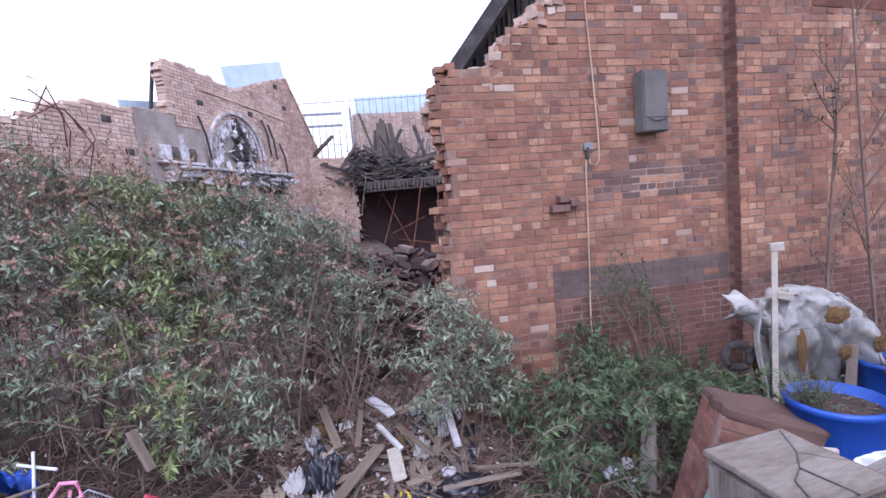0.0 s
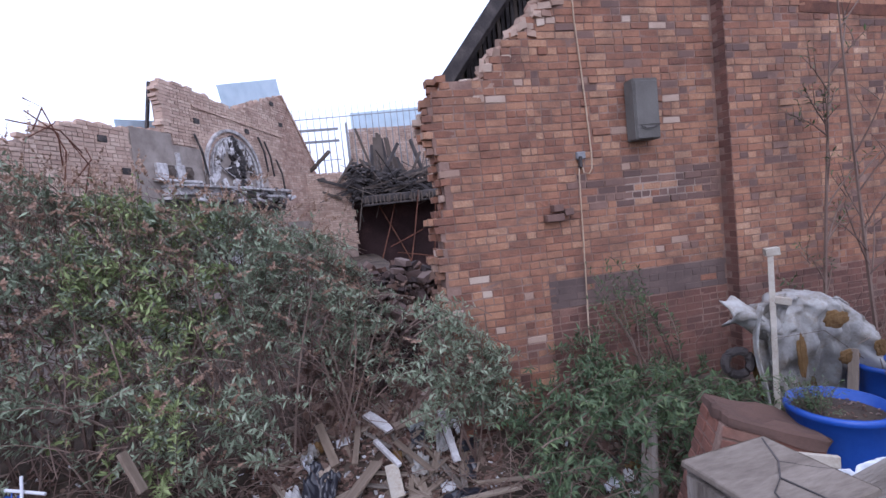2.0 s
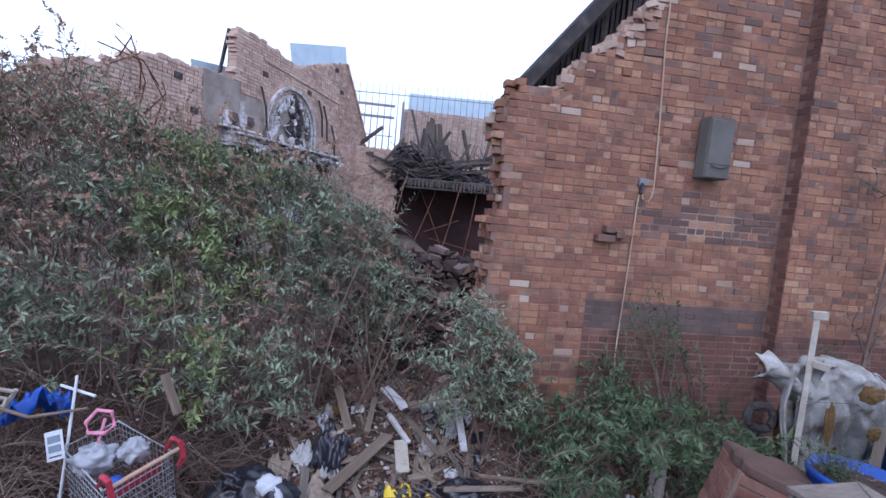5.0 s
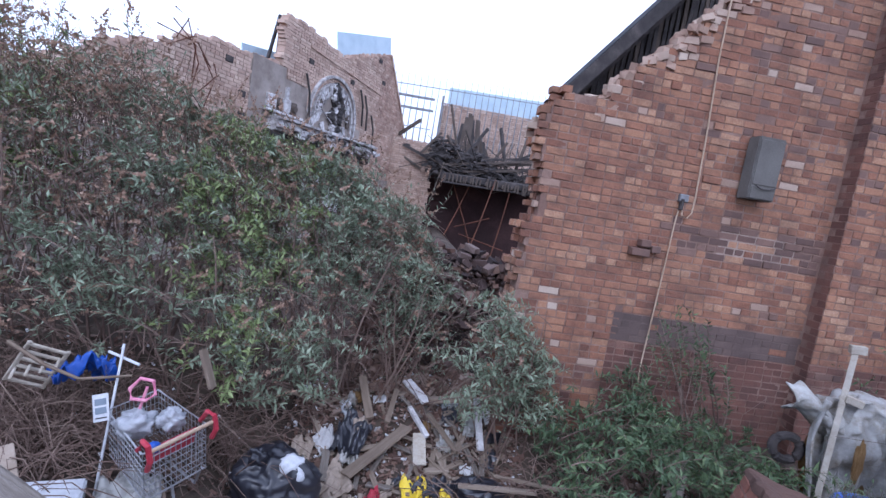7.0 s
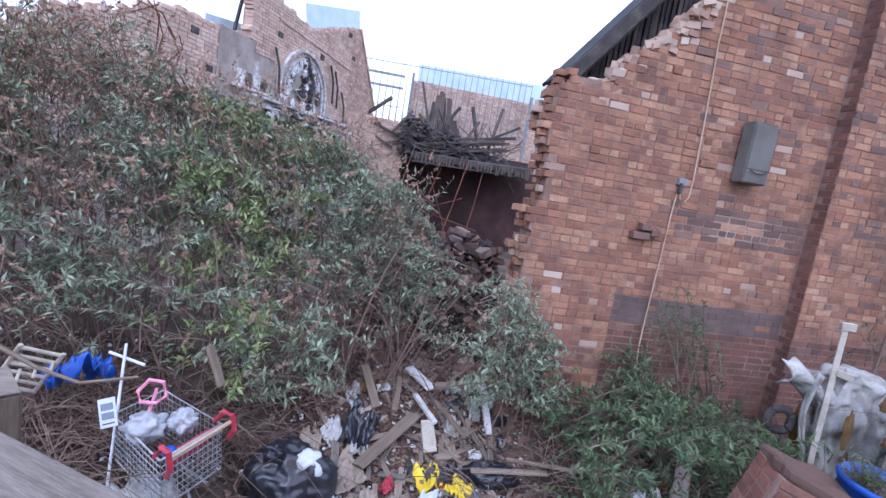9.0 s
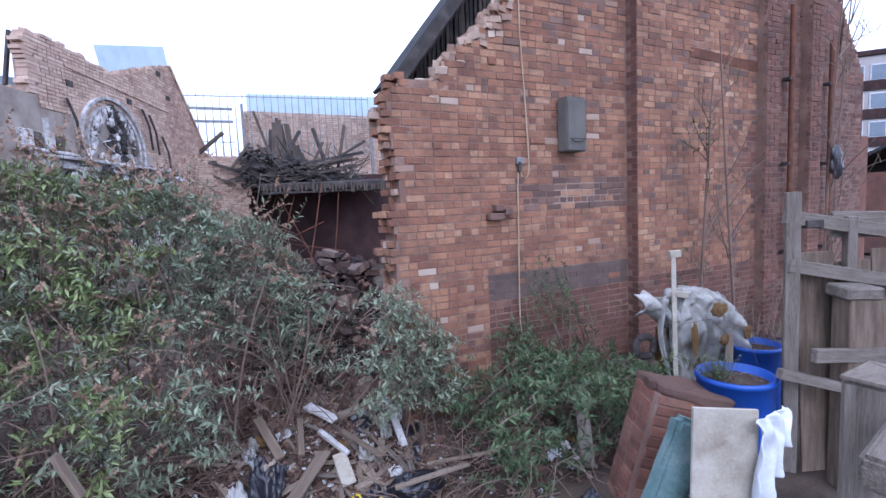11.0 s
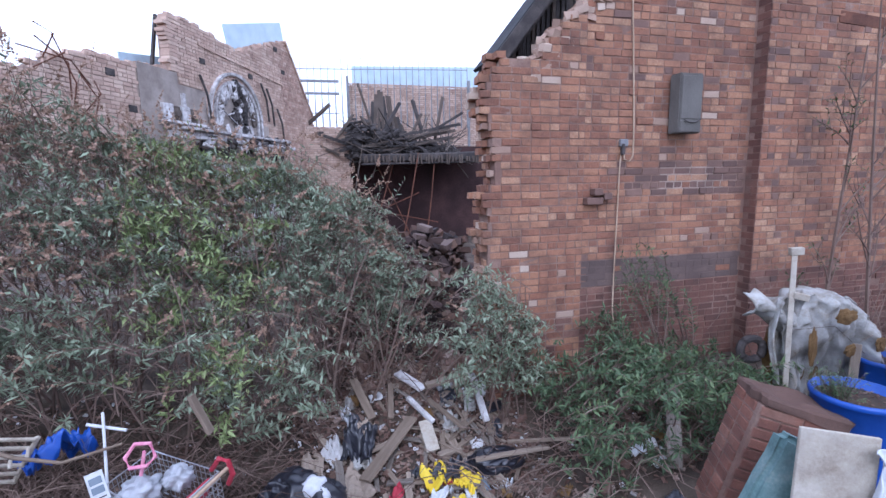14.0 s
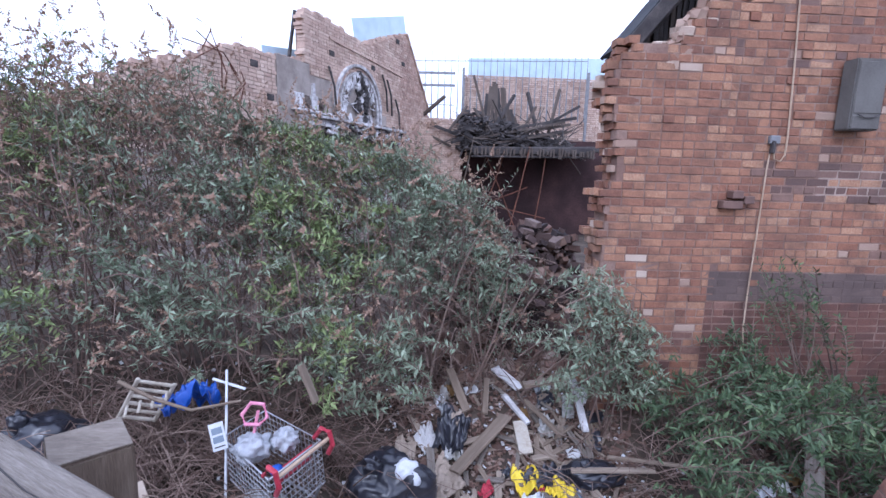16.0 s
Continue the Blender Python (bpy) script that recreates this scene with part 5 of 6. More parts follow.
def board_and_cloth():
    bm = rbox(0.38, 0.025, 0.95, 0.004, m=pose(1.74, 2.02, 0.46, -6, 4, -28))
    tagged(part("white_board", bm, m_board), "stained off-white painted board leaning on rubbish", "board")

    def f(u, v):
        x = 1.84 + 0.62 * u + 0.05 * math.sin(v * 5)
        y = 1.93 + 0.2 * u - 0.05 * v
        z = 0.88 - 0.5 * v ** 1.4 * (1 - 0.65 * u) + 0.02 * math.sin(u * 14 + v * 3) * (0.4 + v) - 0.12 * u
        k = noise.noise(Vector((u * 4, v * 4, 0)))
        return (x + 0.03 * k, y - 0.03 + 0.04 * math.sin(u * 19 + 2 * k) * (0.3 + v), z + 0.02 * k)

    tagged(part("white_cloth", sheet(0.006, 0, 50, 34, f), m_cloth, smooth=True), "crumpled dirty white cloth draped over a board", "cloth")
    bm = rbox(0.23, 0.12, 0.9, 0.035, 3, 5, 0.008, m=pose(1.62, 2.3, 0.36, -8, 24, -30))
    tagged(part("seat_cushion", bm, m_foam, smooth=False), "faded teal vinyl seat cushion leaning on a brick pier", "cushion")
    ob = part("timber_offcut", stick((1.9, 2.0, 0.28), (2.0, 2.3, 0.5), 0.09, 0.05), m_plank)
    tagged(ob, "brown timber offcut among rubbish", "timber")


board_and_cloth()


def brick_pier():
    t = thing("fallen_pier", (2.0, 2.75, ground_z(2.0, 2.75)), "leaning lump of red brick pier with mossy mortar top", "brick pier")
    base = pose(0.16, 0.0, 0.3, 0, 16, -24) @ Matrix.Diagonal((1.35, 1.2, 1.0, 1))
    part("core", rbox(0.42, 0.3, 0.98, 0.01, m=base), m_mortar, t)
    z = -0.47
    k = 0
    while z < 0.45:
        for x in ([-0.105, 0.1] if k % 2 else [-0.15, 0.0, 0.15]):
            part("brick", rbox(0.2 if k % 2 else (0.19 if x == 0 else 0.095), 0.1, 0.068, 0.005, rough=0.003, m=base @ pose(x, -0.108, z + 0.04)), m_pier, t)
        for y in (-0.05, 0.08):
            part("brick", rbox(0.1, 0.11, 0.068, 0.005, rough=0.003, m=base @ pose(-0.168, y, z + 0.04)), m_pier, t)
        z += 0.08
        k += 1
    bm = rbox(0.42, 0.32, 0.07, 0.02, 1, 6, 0.03, m=base @ pose(0, 0, 0.51))
    part("mortar_cap", bm, m_rubble, t)


brick_pier()


def padded_seat():
    t = thing("rotten_armchair", (3.77, 3.75, ground_z(3.65, 3.75)), "rotten grey upholstered seat with brown foam showing", "armchair")
    o = t.location - Vector((0.12, 0, 0))

    def f(u, v):
        a = -0.5 + u
        x = 3.72 + 0.85 * a
        top = 1.16 - 0.5 * max(0, abs(a) - 0.12) ** 1.6 * 2.4
        z = o.z + (top - o.z) * math.sin(min(v * 1.25, 1) * math.pi / 2) ** 0.8
        y = 3.58 - 0.12 * math.sin(v * 3.1) + 0.28 * v * v - 0.25 * a
        k = noise.noise(Vector((u * 4, v * 4, 2)))
        j = noise.noise(Vector((u * 11, v * 11, 7)))
        r = 0.5 - abs(noise.noise(Vector((u * 7, v * 6, 4))))
        return Vector((x + 0.05 * k + 0.02 * j, y + 0.1 * k + 0.05 * j + 0.1 * r - 0.07 * abs(noise.noise(Vector((u * 15 + 2 * k, v * 9, 6)))), z + 0.03 * j)) - o

    part("back_cover", sheet(0.008, 0, 60, 48, f), m_tarp, t, smooth=True)

    def g(u, v):
        a = u * 2.2
        x = 3.32 + 0.12 * math.cos(a * 1.4) - 0.05 * v
        z = o.z + (1.12 - o.z) * (1 - v)
        y = 3.62 + 0.14 * math.sin(a * 1.4) + 0.06 * math.sin(v * 6)
        j = noise.noise(Vector((u * 6, v * 8, 3)))
        return Vector((x + 0.04 * j, y + 0.05 * j, z)) - o

    part("side_cover", sheet(0.008, 0, 20, 30, g), m_tarp, t, smooth=True)

    def h(u, v):
        x = 3.0 + 0.42 * u
        z = 1.16 - 0.22 * v - 0.14 * u + 0.05 * math.sin(u * 5)
        y = 3.9 - 0.1 * u - 0.14 * math.sin(v * 3.1)
        j = noise.noise(Vector((u * 5, v * 5, 9)))
        return Vector((x, y + 0.03 * j, z + 0.03 * j)) - o

    part("torn_flap", sheet(0.012, 0, 24, 14, h), m_tarp, t, smooth=True)
    part("filling", blob(0.36, 0.22, 0.5, 3, 0.15, 2, 3), m_foamy, t).location = (0.06, 0.12, 0.5)
    for (x, y, z, a, b) in ((3.68, 3.42, 0.99, 0.11, 0.06), (3.78, 3.4, 0.66, 0.09, 0.05), (3.42, 3.5, 0.7, 0.04, 0.16), (4.02, 3.33, 0.72, 0.05, 0.06)):
        bm = blob(a, 0.018, b, x, 0.4, 4, 4)
        bmesh.ops.transform(bm, matrix=Matrix.Translation(Vector((x, y, z)) - o), verts=bm.verts)
        part("foam_patch", bm, m_foamy, t)
    s = Soup()
    s.tube([(-0.5 + 0.11 * math.cos(w), 0.14 - 0.03 * math.cos(w), 0.62 + 0.11 * math.sin(w)) for w in (2 * math.pi * i / 20 for i in range(21))], 0.04, 8)
    s.put("old_tyre", m_char, t, "small black tyre")


padded_seat()


def white_post():
    t = thing("signpost", (3.54, 3.72, ground_z(3.54, 3.72)), "white painted timber post with two short arms", "post")
    o = t.location - Vector((0.14, 0, -0.08))
    part("post", stick(Vector((3.12, 3.5, o.z)) - o, Vector((3.41, 3.76, 1.62)) - o, 0.045, 0.045), m_board, t)
    part("arm", stick(Vector((3.37, 3.78, 1.64)) - o, Vector((3.47, 3.73, 1.65)) - o, 0.07, 0.07), m_board, t)
    part("arm", stick(Vector((3.34, 3.68, 1.24)) - o, Vector((3.43, 3.6, 1.22)) - o, 0.06, 0.06), m_board, t)


white_post()


def right_clutter():
    for p, q, w, h, m, lab in (((2.35, 3.9, 0.42), (1.85, 3.25, -0.05), 0.12, 0.03, m_wood, "grey weathered plank leaning in undergrowth"),
                               ((3.95, 3.4, 0.72), (3.78, 3.3, 0.25), 0.07, 0.04, m_plank, "short brown timber leaning on a seat"),
                               ((2.8, 2.3, 0.86), (3.2, 2.1, 0.74), 0.07, 0.07, m_wood, "grey timber offcut lying by a barrel")):
        tagged(bar("plank", p, q, w, h, m), lab, "plank", "loose planks")
    for i, (x, y, z, a, m, lab) in enumerate(((5.4, 4.1, 0.35, 0.22, m_bag, "dark polythene bag dumped by a wall"), (5.0, 4.2, 0.5, 0.16, m_wpl, "pale plastic bag dumped by a wall"), (5.9, 4.0, 0.3, 0.26, m_bag, "dark polythene bag dumped by a wall"))):
        tagged(part("rubbish_bag", blob(a, a, a * 0.8, i, 0.3, 3, 4, -a * 0.6), m, smooth=True), lab, "bag", "dumped bags").location = (x, y, ground_z(x, y) + a * 0.5)
    bm = blob(0.1, 0.05, 0.18, 21, 0.4, 2, 4)
    ob = part("torn_bag", bm, m_bag, smooth=True)
    ob.location = (6.17, 3.5, 2.5)
    tagged(ob, "torn black polythene bag caught in a tree", "bag")


right_clutter()

# ---- rubbish on the ground ----


def gpt(x, y, up=0.0):
    return Vector((x, y, ground_z(x, y) + up))


def trolley():
    t = thing("shopping_trolley", gpt(-1.92, 3.55), "wire shopping trolley full of rubbish, tipped in undergrowth", "trolley")
    m = pose(0.2, 0.02, 0.16, 6, -10, 52)
    W, L, H = 0.44, 0.6, 0.4

    def P(x, y, z):
        k = 1 - 0.18 * (y / L)
        return m @ Vector((x * k, y, z))

    for z in [H * i / 7 for i in range(8)]:
        s = Soup()
        s.tube([P(-W / 2, 0, z), P(W / 2, 0, z), P(W / 2, L, z), P(-W / 2, L, z), P(-W / 2, 0, z)], 0.004 if 0 < z < H else 0.008, 5)
        s.put("wire_ring", m_chrome, t)
    for i in range(13):
        for y in (0, L):
            s = Soup()
            x = -W / 2 + W * i / 12
            s.tube([P(x, y, 0), P(x, y, H)], 0.003, 4)
            s.put("wire", m_chrome, t)
        s = Soup()
        s.tube([P(-W / 2 + W * i / 12, 0, 0), P(-W / 2 + W * i / 12, L, 0)], 0.003, 4)
        s.put("wire", m_chrome, t)
    for i in range(15):
        for x in (-W / 2, W / 2):
            s = Soup()
            s.tube([P(x, L * i / 14, 0), P(x, L * i / 14, H)], 0.003, 4)
            s.put("wire", m_chrome, t)
    s = Soup()
    s.tube([P(-W / 2, -0.1, H + 0.08), P(W / 2, -0.1, H + 0.08)], 0.014, 8)
    s.put("handle_bar", m_cable, t, "worn tan handle bar")
    for x in (-W / 2, W / 2):
        s = Soup()
        s.tube([P(x, 0.06, H), P(x, -0.02, H + 0.12), P(x, -0.1, H + 0.13), P(x, -0.12, H + 0.02), P(x, -0.07, H - 0.08)], 0.019, 8)
        s.put("handle_end", m_red, t, "red plastic handle end")
        s = Soup()
        s.tube([P(x * 0.9, 0.02, -0.0), P(x * 0.9, 0.1, -0.2), P(x * 0.9, L, -0.2)], 0.012, 6)
        s.put("chassis_tube", m_chrome, t)
    part("seat_flap", rbox(W * 0.7, 0.012, 0.16, 0.006, m=m @ pose(0.02, 0.06, 0.3, 12, 0, 0)), m_red, t, "dark red plastic seat flap")
    for i, (x, y, z, a, mm, nm, lab) in enumerate(((-0.1, 0.38, 0.36, 0.1, m_litterbag, "plastic_bag", "white plastic bag in a trolley"), (0.1, 0.24, 0.37, 0.08, m_litterbag, "plastic_bag", "white plastic bag in a trolley"), (-0.12, 0.06, 0.36, 0.045, m_bluepl, "blue_ball", "small blue plastic ball in a trolley"))):
        q = t.matrix_basis @ P(x, y, z)
        tagged(part(nm, blob(a, a, a * 0.85, i + 30, 0.6 if i < 2 else 0.05, 4, 4), mm, smooth=True), lab, "bag" if i < 2 else "ball").location = t.location + P(x, y, z)
    tt = thing("toy_pushchair", t.location + P(-0.05, 0.4, 0.5), "pink plastic toy pushchair in a trolley", "toy")
    part("strut", stick((-0.02, 0, -0.14), (0.03, 0.02, 0.12), 0.03, 0.02), m_pink, tt)
    s = Soup()
    s.tube([(-0.08, 0, 0.1), (-0.02, 0.02, 0.18), (0.07, 0.02, 0.17), (0.1, 0, 0.08), (0.05, -0.03, 0.04), (-0.05, -0.03, 0.04), (-0.08, 0, 0.1)], 0.014, 8)
    s.put("hood_frame", m_pink, tt)


trolley()


def white_cross():
    t = thing("garment_rail", gpt(-2.25, 3.55), "thin white pole with a crossbar and a hanging label card", "pole")
    o = t.location
    s = Soup()
    s.tube([Vector((-2.24, 3.5, o.z)) - o, Vector((-2.35, 3.92, 0.74)) - o], 0.01, 8)
    s.put("pole", m_wpl, t)
    s = Soup()
    s.tube([Vector((-2.46, 3.93, 0.66)) - o, Vector((-2.2, 3.87, 0.61)) - o], 0.011, 8)
    s.put("crossbar", m_wpl, t)
    tilt = Matrix.Translation(Vector((-2.3, 3.6, 0.38)) - o) @ pose(0, 0, 0, -20, -14, 12)
    card = part("label_card", rbox(0.1, 0.008, 0.19, 0.002, m=tilt), m_wpl, t)
    for z in (0.04, -0.02):
        part("picture_bar", rbox(0.07, 0.006, 0.045, 0, m=tilt @ pose(0, -0.004, z)), m_glass, card)
    part("text_bar", rbox(0.07, 0.006, 0.008, 0, m=tilt @ pose(0, -0.004, -0.07)), m_char, card)


white_cross()


def white_rack():
    t = thing("plastic_rack", gpt(-2.98, 3.95, 0.1), "broken cream plastic rack lying in brambles", "rack")
    m = pose(0, 0, 0.55, 30, 22, 30) @ Matrix.Scale(0.78, 4)
    for x in (-0.16, 0.16):
        part("side_bar", rbox(0.04, 0.03, 0.62, 0.01, m=m @ pose(x, 0, 0)), m_board, t)
    for i in range(6):
        part("cross_bar", rbox(0.32, 0.03, 0.035, 0.008, m=m @ pose(0, 0, -0.28 + 0.11 * i)), m_board, t)
    for i in range(4):
        part("upright", rbox(0.025, 0.14, 0.025, 0.006, m=m @ pose(-0.14 + 0.09 * i, -0.07, -0.1 + 0.09 * i)), m_board, t)


white_rack()


def crumple(name, at, w, l, seed, material, label, category, turn=0, h=0.05, thick=0.005, n=26, group="", lift=0.0):
    """A crumpled sheet lying on the ground."""
    x0, y0 = at
    c, s = math.cos(radians(turn)), math.sin(radians(turn))

    def f(u, v):
        a, b = (u - 0.5) * w, (v - 0.5) * l
        k = noise.noise(Vector((u * 3, v * 3, seed)))
        e = 0.12 * noise.noise(Vector((u * 2.2, v * 2.2, seed + 5)))
        a, b = a * (1 + e), b * (1 + 0.8 * k * 0.3)
        x, y = x0 + c * a - s * b, y0 + s * a + c * b
        fold = abs(noise.noise(Vector((u * 5, v * 5, seed + 9))))
        return (x, y, ground_z(x, y) + 0.03 + lift + h * (0.6 + k + 1.2 * fold))

    ob = part(name, sheet(thick, 0, n, n, f), material, smooth=True)
    return tagged(ob, label, category, group)


crumple("floral_curtain", (-1.92, 3.28), 0.4, 0.95, 3, m_carpet, "pale floral patterned cloth lying crumpled on the ground", "cloth", 22, 0.09)
crumple("cardboard", (-0.85, 3.62), 0.9, 0.45, 5, m_card, "flattened wet brown cardboard box", "cardboard", 4, 0.035, 0.006)
crumple("cardboard", (-0.66, 4.35), 0.3, 0.35, 6, m_card, "torn piece of brown cardboard", "cardboard", 30, 0.05)
crumple("blue_tarp", (-2.76, 4.15), 0.26, 0.42, 8, m_bluepl, "crumpled bright blue polythene sheet in brambles", "sheet", -40, 0.2, lift=0.42)
crumple("yellow_bag", (0.1, 4.24), 0.24, 0.26, 9, m_yel, "yellow and red plastic carrier bag", "bag", 10, 0.08)
crumple("yellow_bag", (0.38, 4.14), 0.22, 0.2, 10, m_yel, "yellow and red plastic carrier bag", "bag", 50, 0.08)
crumple("yellow_bag", (0.2, 3.9), 0.24, 0.14, 12, m_yel, "yellow and red plastic carrier bag", "bag", 20, 0.04)
crumple("red_wrapper", (0.17, 4.2), 0.12, 0.12, 13, m_red, "red plastic wrapper on a yellow bag", "wrapper", 0, 0.06)
crumple("red_wrapper", (-0.27, 4.2), 0.13, 0.1, 14, m_red, "red plastic wrapper among rubble", "wrapper", 30, 0.06)
crumple("dark_cloth", (0.26, 4.3), 0.4, 0.2, 15, m_bag, "black cloth among carrier bags", "cloth", 20, 0.08)
crumple("dark_cloth", (-0.55, 4.72), 0.35, 0.3, 16, m_bag, "black torn cloth among rubble", "cloth", 70, 0.12)
crumple("paper_sheet", (-0.12, 3.9), 0.26, 0.16, 17, m_litter, "crumpled white paper among rubble", "paper", 10, 0.05)
crumple("paper_sheet", (-0.8, 4.7), 0.2, 0.18, 18, m_litter, "crumpled white paper among rubble", "paper", 40, 0.05)
crumple("paper_sheet", (-1.0, 4.6), 0.2, 0.14, 19, m_card, "crumpled pale sheeting among rubble", "paper", -10, 0.06)


def mound_scraps():
    rng = random.Random(21)
    kinds = ((m_card, "torn piece of brown cardboard on rubble", "cardboard"), (m_litter, "crumpled white paper among rubble", "paper"), (m_tarp, "dirty grey rag among rubble", "rag"), (m_bag, "scrap of black polythene among rubble", "plastic scrap"), (m_wpl, "white plastic wrapper among rubble", "wrapper"), (m_foamy, "rusty brown rag among rubble", "rag"))
    for i in range(34):
        m, lab, cat = kinds[i % 6]
        x, y = rng.uniform(-0.75, 0.95), rng.uniform(3.85, 5.3)
        crumple(cat.replace(" ", "_"), (x, y), rng.uniform(0.08, 0.2), rng.uniform(0.06, 0.16), 30 + i, m, lab, cat, rng.uniform(0, 180), rng.uniform(0.03, 0.08), 0.004, 10, "scraps on the mound")
    for i in range(16):
        x, y = rng.uniform(0.8, 2.2), rng.uniform(3.0, 3.9)
        m, lab, cat = kinds[(i * 5 + 3) % 6]
        crumple(cat.replace(" ", "_"), (x, y), rng.uniform(0.08, 0.18), rng.uniform(0.06, 0.14), 70 + i, m, lab, cat, rng.uniform(0, 180), rng.uniform(0.03, 0.07), 0.004, 10, "scraps under the bushes")


mound_scraps()


def black_bag(x, y, a, b, c, seed, label, group="bin bags"):
    bm = blob(a, b, c, seed, 0.32, 2.6, 5, -c * 0.62)
    t = thing("bin_bag", gpt(x, y, c * 0.58), label, "bag", group)
    part("bag_body", bm, m_bag, t, smooth=True)
    neck = blob(a * 0.22, b * 0.22, c * 0.3, seed + 7, 0.7, 4, 4)
    bmesh.ops.transform(neck, matrix=pose(-a * 0.35, -b * 0.2, c * 0.92, 15, -25, 0), verts=neck.verts)
    part("gathered_neck", neck, m_bag, t, smooth=True)
    return t


black_bag(-1.13, 3.98, 0.31, 0.24, 0.29, 2, "full black bin bag with white waste spilling out")
black_bag(0.72, 4.35, 0.24, 0.16, 0.12, 4, "flat black polythene bag on rubble")
black_bag(-3.9, 4.1, 0.3, 0.25, 0.25, 6, "dark blue polythene sheet in brambles")
ob = part("plastic_bag", blob(0.11, 0.08, 0.1, 33, 0.45, 3, 4), m_wpl, smooth=True)
ob.location = gpt(-0.98, 3.93, 0.42)
tagged(ob, "white plastic bag spilling from a bin bag", "bag")


def white_boxes():
    ob = part("polystyrene_box", rbox(0.4, 0.22, 0.16, 0.015, 2, m=pose(-2.42, 3.3, -0.14, 4, 3, 22)), m_wpl)
    tagged(ob, "white polystyrene box lying on its side", "box")
    ob = part("laminate_sheet", rbox(0.5, 0.34, 0.03, 0.004, m=pose(-1.0, 3.35, -0.36, 8, 4, 28)), m_wpl)
    tagged(ob, "white flat panel lying under cardboard", "panel")
    t = thing("plastic_bottle", gpt(0.53, 4.1, 0.05), "clear blue plastic bottle among carrier bags", "bottle")
    s = Soup()
    s.tube([(0, -0.1, 0), (0, 0.05, 0.01), (0, 0.09, 0.015)], 0.032, 10, 0.014)
    s.put("body", m_glass, t)
    s = Soup()
    s.tube([(0, 0.09, 0.015), (0, 0.115, 0.017)], 0.015, 8)
    s.put("cap", m_bluepl, t)


white_boxes()


def planks():
    rows = [((0.05, 5.55, 0.3), (0.28, 5.25, 0.2), 0.12, 0.025, m_white, "white painted plank lying on rubble"),
            ((0.78, 5.1, 0.38), (0.84, 4.78, -0.02), 0.075, 0.03, m_white, "white painted plank standing in undergrowth"),
            ((-0.45, 4.5, -0.25), (0.1, 5.0, 0.03), 0.15, 0.03, m_plank, "long grey-brown plank across rubble"),
            ((0.22, 4.95, 0.0), (0.24, 4.66, -0.17), 0.13, 0.025, m_board, "pale board lying on rubble"),
            ((0.3, 5.28, 0.22), (0.7, 5.36, 0.24), 0.12, 0.05, m_plank, "brown timber lying across rubble"),
            ((-0.05, 5.45, 0.22), (-0.12, 5.0, 0.05), 0.06, 0.03, m_plank, "brown batten among rubble"),
            ((-0.45, 5.5, 0.3), (-0.3, 5.05, 0.05), 0.09, 0.03, m_plank, "brown batten among rubble"),
            ((0.1, 5.2, 0.15), (0.3, 4.9, 0.0), 0.05, 0.04, m_white, "white painted batten among rubble"),
            ((0.3, 5.1, 0.15), (0.6, 4.75, -0.05), 0.06, 0.03, m_plank, "brown batten among rubble"),
            ((-1.75, 4.3, 0.85), (-1.62, 4.25, 0.55), 0.08, 0.03, m_plank, "short board standing in brambles"),
            ((-1.55, 5.2, 0.35), (-1.45, 5.0, 0.1), 0.09, 0.03, m_plank, "short board standing in brambles"),
            ((-1.3, 5.1, 0.25), (-0.75, 5.0, 0.15), 0.025, 0.025, m_plank, "long straight brown stick in brambles"),
            ((-2.75, 3.6, 0.26), (-2.5, 3.35, 0.06), 0.18, 0.02, m_card, "pale torn board in brambles"),
            ((-1.45, 3.3, -0.1), (-1.75, 3.8, 0.0), 0.02, 0.02, m_plank, "thin stick on the ground"),
            ((-1.38, 3.3, -0.1), (-1.68, 3.8, -0.02), 0.02, 0.02, m_chrome, "thin metal tube on the ground"),
            ((0.95, 4.5, -0.1), (1.7, 4.0, 0.1), 0.03, 0.03, m_plank, "long bent brown stick among rubble"),
            ((0.6, 4.45, -0.2), (1.3, 4.3, -0.1), 0.06, 0.03, m_plank, "brown batten among rubble")]
    drop = Vector((-0.1, -0.16, -0.16))
    for p, q, w, h, m, lab in rows:
        tagged(bar("plank", Vector(p) + drop, Vector(q) + drop, w, h, m, roll=random.uniform(-15, 15)), lab, "plank", "loose planks")
    rng = random.Random(7)
    for i in range(95):
        x, y = rng.uniform(-0.8, 1.0), rng.uniform(3.9, 5.4)
        a = rng.uniform(0, 6.28)
        l = rng.uniform(0.12, 0.4)
        p = gpt(x, y, 0.03 + rng.uniform(0, 0.05))
        q = gpt(x + l * math.cos(a), y + l * math.sin(a), 0.03 + rng.uniform(0, 0.06))
        tagged(bar("batten", p, q, rng.uniform(0.03, 0.08), rng.uniform(0.012, 0.03), m_plank if rng.random() < 0.8 else m_wood), "broken brown batten lying on rubble", "batten", "broken battens")


planks()


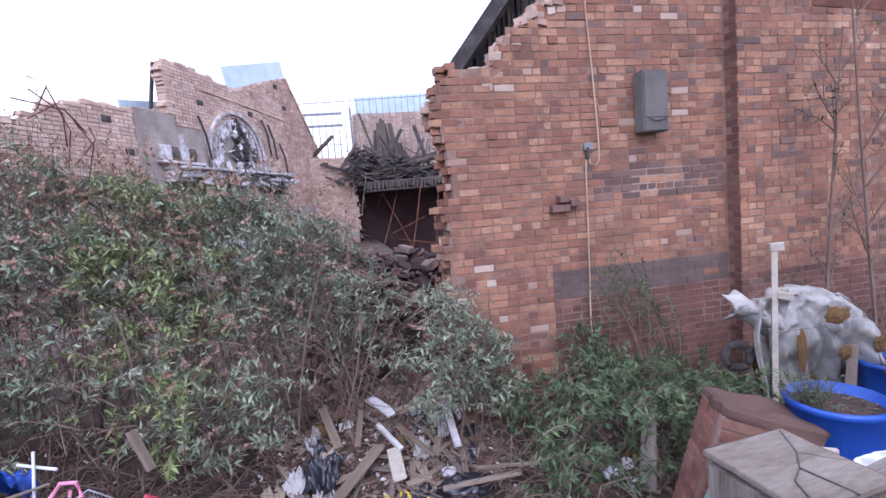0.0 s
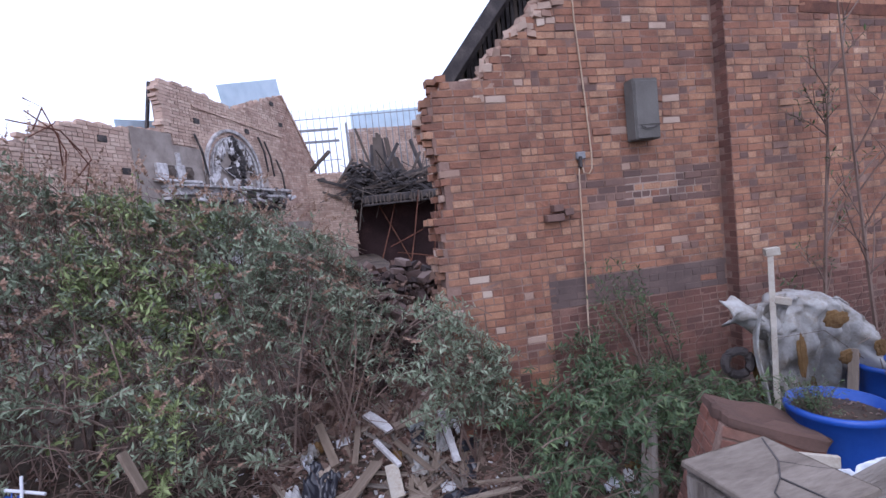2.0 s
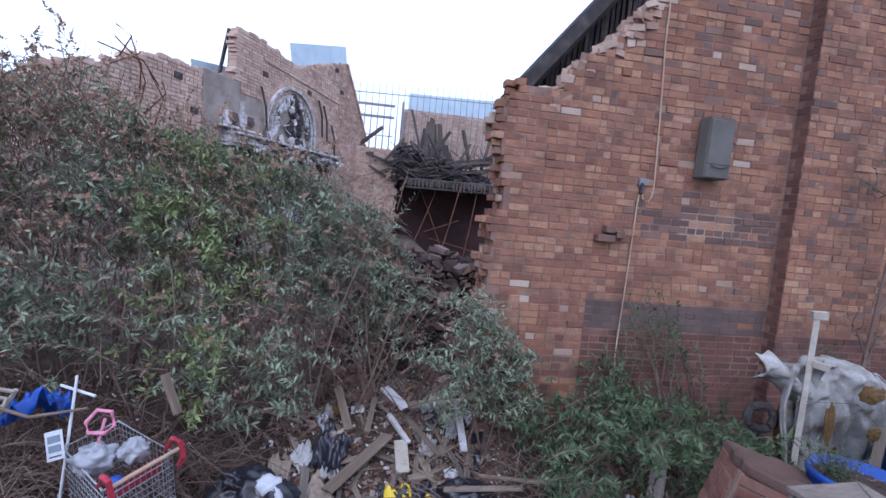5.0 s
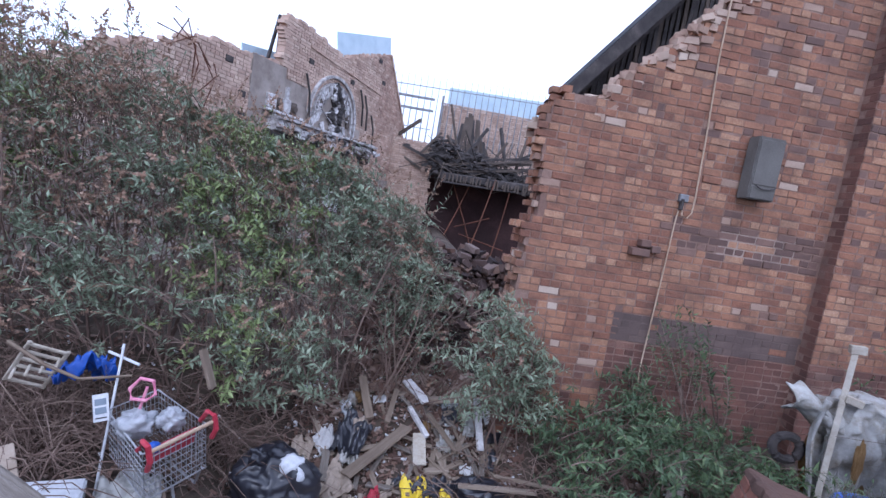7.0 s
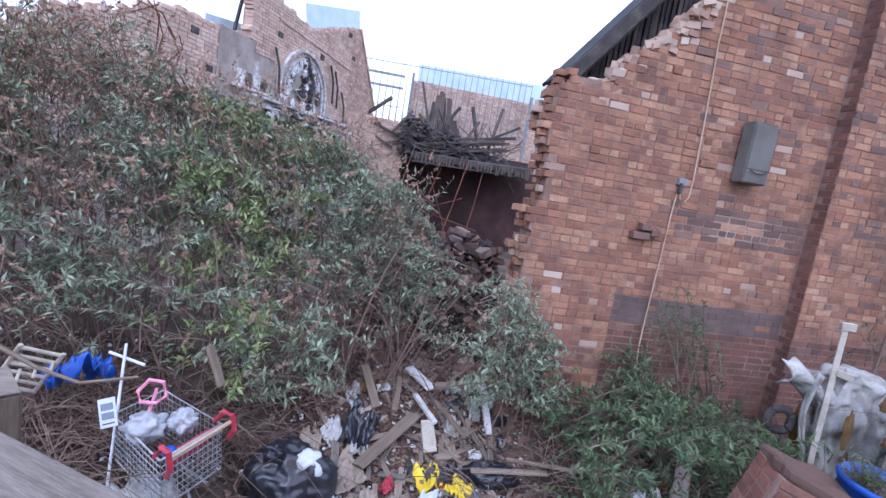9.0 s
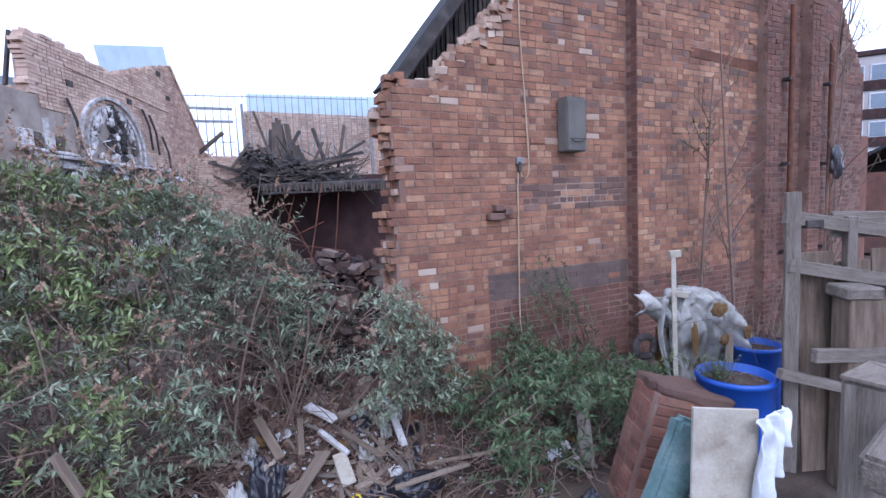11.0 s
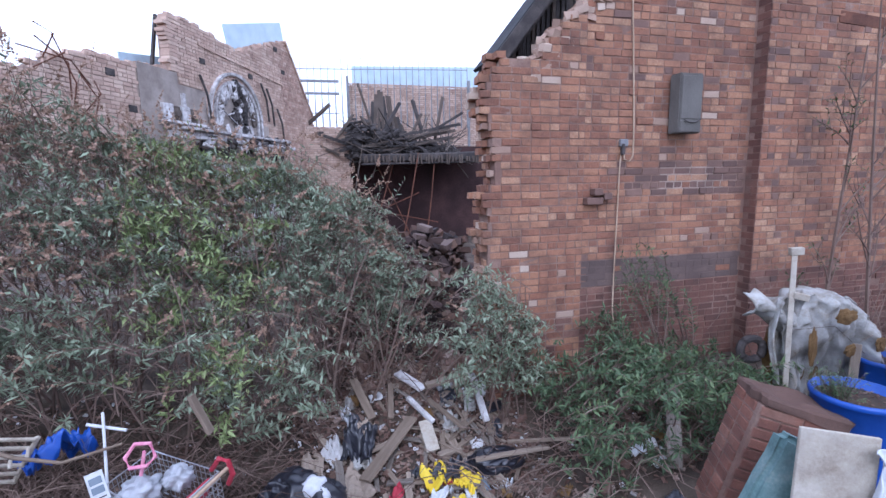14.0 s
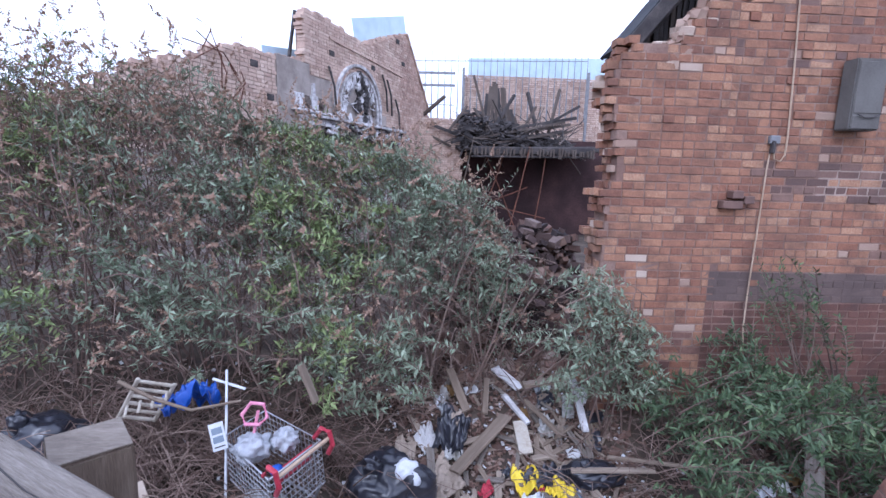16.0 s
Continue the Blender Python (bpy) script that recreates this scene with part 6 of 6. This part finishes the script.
def branches():
    rng = random.Random(9)
    t = Soup()
    t.tube([(-3.05, 3.75, 0.72), (-2.8, 3.75, 0.58), (-2.55, 3.75, 0.5), (-2.2, 3.78, 0.56)], 0.016, 6, 0.01)
    tagged(t.put("branch", m_plank), "pale bare branch lying over brambles", "branch")
    t = Soup()
    for i in range(900):
        x, y = rng.uniform(-5.0, -1.2), rng.uniform(3.4, 4.9)
        if -2.5 < x and y < 4.1:
            continue
        if rng.random() < 0.35:
            x, y = rng.uniform(0.4, 2.6), rng.uniform(3.3, 4.6)
        if rng.random() < 0.15:
            x, y = rng.uniform(-0.8, 0.9), rng.uniform(5.3, 6.8)
        a, l = rng.uniform(0, 6.28), rng.uniform(0.2, 0.8)
        p = gpt(x, y, 0.0)
        h = rng.uniform(0.03, 0.5)
        q = p + Vector((l * math.cos(a), 0.6 * l * math.sin(a), h))
        r = q + Vector((0.5 * l * math.cos(a + 0.5), 0.3 * l * math.sin(a), -h * rng.uniform(0, 0.9)))
        t.tube([p, p.lerp(q, 0.5) + Vector((0, 0, 0.07)), q, r], rng.uniform(0.003, 0.008), 4, 0.002)
    for i in range(700):
        x, y = rng.uniform(-3.6, -1.3), rng.uniform(3.2, 4.5)
        if (x > -2.5 and y < 4.0) or x > -1.5:
            continue
        a, l = rng.uniform(0, 6.28), rng.uniform(0.25, 0.7)
        p = gpt(x, y, 0.0)
        q = p + Vector((l * math.cos(a), 0.6 * l * math.sin(a), rng.uniform(0.1, 0.45)))
        r = q + Vector((0.6 * l * math.cos(a + 0.6), 0.4 * l * math.sin(a), -rng.uniform(0.0, 0.35)))
        t.tube([p, p.lerp(q, 0.5) + Vector((0, 0, 0.1)), q, r], rng.uniform(0.003, 0.007), 4, 0.002)
    for i in range(260):
        x, y = rng.uniform(4.2, 7.5), rng.uniform(3.3, 4.6)
        a, l = rng.uniform(0, 6.28), rng.uniform(0.4, 1.1)
        p = gpt(x, y, 0.0)
        q = p + Vector((l * math.cos(a), 0.5 * l * math.sin(a), rng.uniform(0.2, 1.1)))
        r = q + Vector((0.5 * l * math.cos(a + 0.6), 0.3 * l * math.sin(a), -rng.uniform(0.0, 0.4)))
        t.tube([p, p.lerp(q, 0.5) + Vector((0, 0, 0.12)), q, r], rng.uniform(0.003, 0.008), 4, 0.002)
    tagged(t.put("bramble_canes", m_stem), "tangle of bare brown bramble canes over rubbish", "brambles", kind="stuff")


branches()


def litter():
    rng = random.Random(3)
    chips, pale, bricks = Soup(), Soup(), Soup()

    def spot():
        if rng.random() < 0.6:
            return rng.uniform(-1.2, 1.2), rng.uniform(4.1, 5.9)
        return rng.uniform(-4.5, 3.2), rng.uniform(3.2, 5.6)

    for i in range(7500):
        x, y = spot()
        k = rng.random()
        size = (rng.uniform(0.015, 0.07), rng.uniform(0.01, 0.035), rng.uniform(0.004, 0.02))
        (pale if k < 0.07 else chips).box((x, y, ground_z(x, y) + rng.uniform(0.0, 0.03)), size, rot(rng.uniform(-30, 30), rng.uniform(-30, 30), rng.uniform(0, 180)), 0.004)
    for i in range(420):
        x, y = rng.uniform(-0.9, 1.2), rng.uniform(5.4, 7.6)
        s = rng.uniform(0.05, 0.22)
        bricks.box((x, y, ground_z(x, y) + rng.uniform(-0.02, 0.06)), (s, s * 0.55, s * 0.4), rot(rng.uniform(-40, 40), rng.uniform(-40, 40), rng.uniform(0, 180)), s * 0.08)
    burnt = Soup()
    for i in range(520):
        x, y = rng.uniform(-0.1, 1.35), rng.uniform(6.0, 7.7)
        s = rng.uniform(0.06, 0.24)
        (burnt if rng.random() < 0.75 else bricks).box((x, y, ground_z(x, y) + rng.uniform(0.0, 0.1 + 0.42 * smooth(6.0, 7.4, y))), (s, s * 0.55, s * 0.4), rot(rng.uniform(-40, 40), rng.uniform(-40, 40), rng.uniform(0, 180)), s * 0.08)
    for i in range(160):
        x, y = rng.uniform(-1.0, 3.0), rng.uniform(3.4, 5.4)
        s = rng.uniform(0.04, 0.14)
        bricks.box((x, y, ground_z(x, y) + 0.02), (s, s * 0.55, s * 0.4), rot(rng.uniform(-40, 40), rng.uniform(-40, 40), rng.uniform(0, 180)), s * 0.08)
    tagged(burnt.put("charred_rubble", m_burnt), "heap of sooty bricks and charred timber ends", "rubble", kind="stuff")
    tagged(chips.put("wood_chips", m_rubble), "scatter of brown wood chips and rubble crumbs", "debris", kind="stuff")
    tagged(pale.put("paper_scraps", m_litter), "scatter of pale paper and plastic scraps", "litter", kind="stuff")
    tagged(bricks.put("brick_rubble", m_rubble), "heap of broken bricks and plaster lumps", "rubble", kind="stuff")


litter()
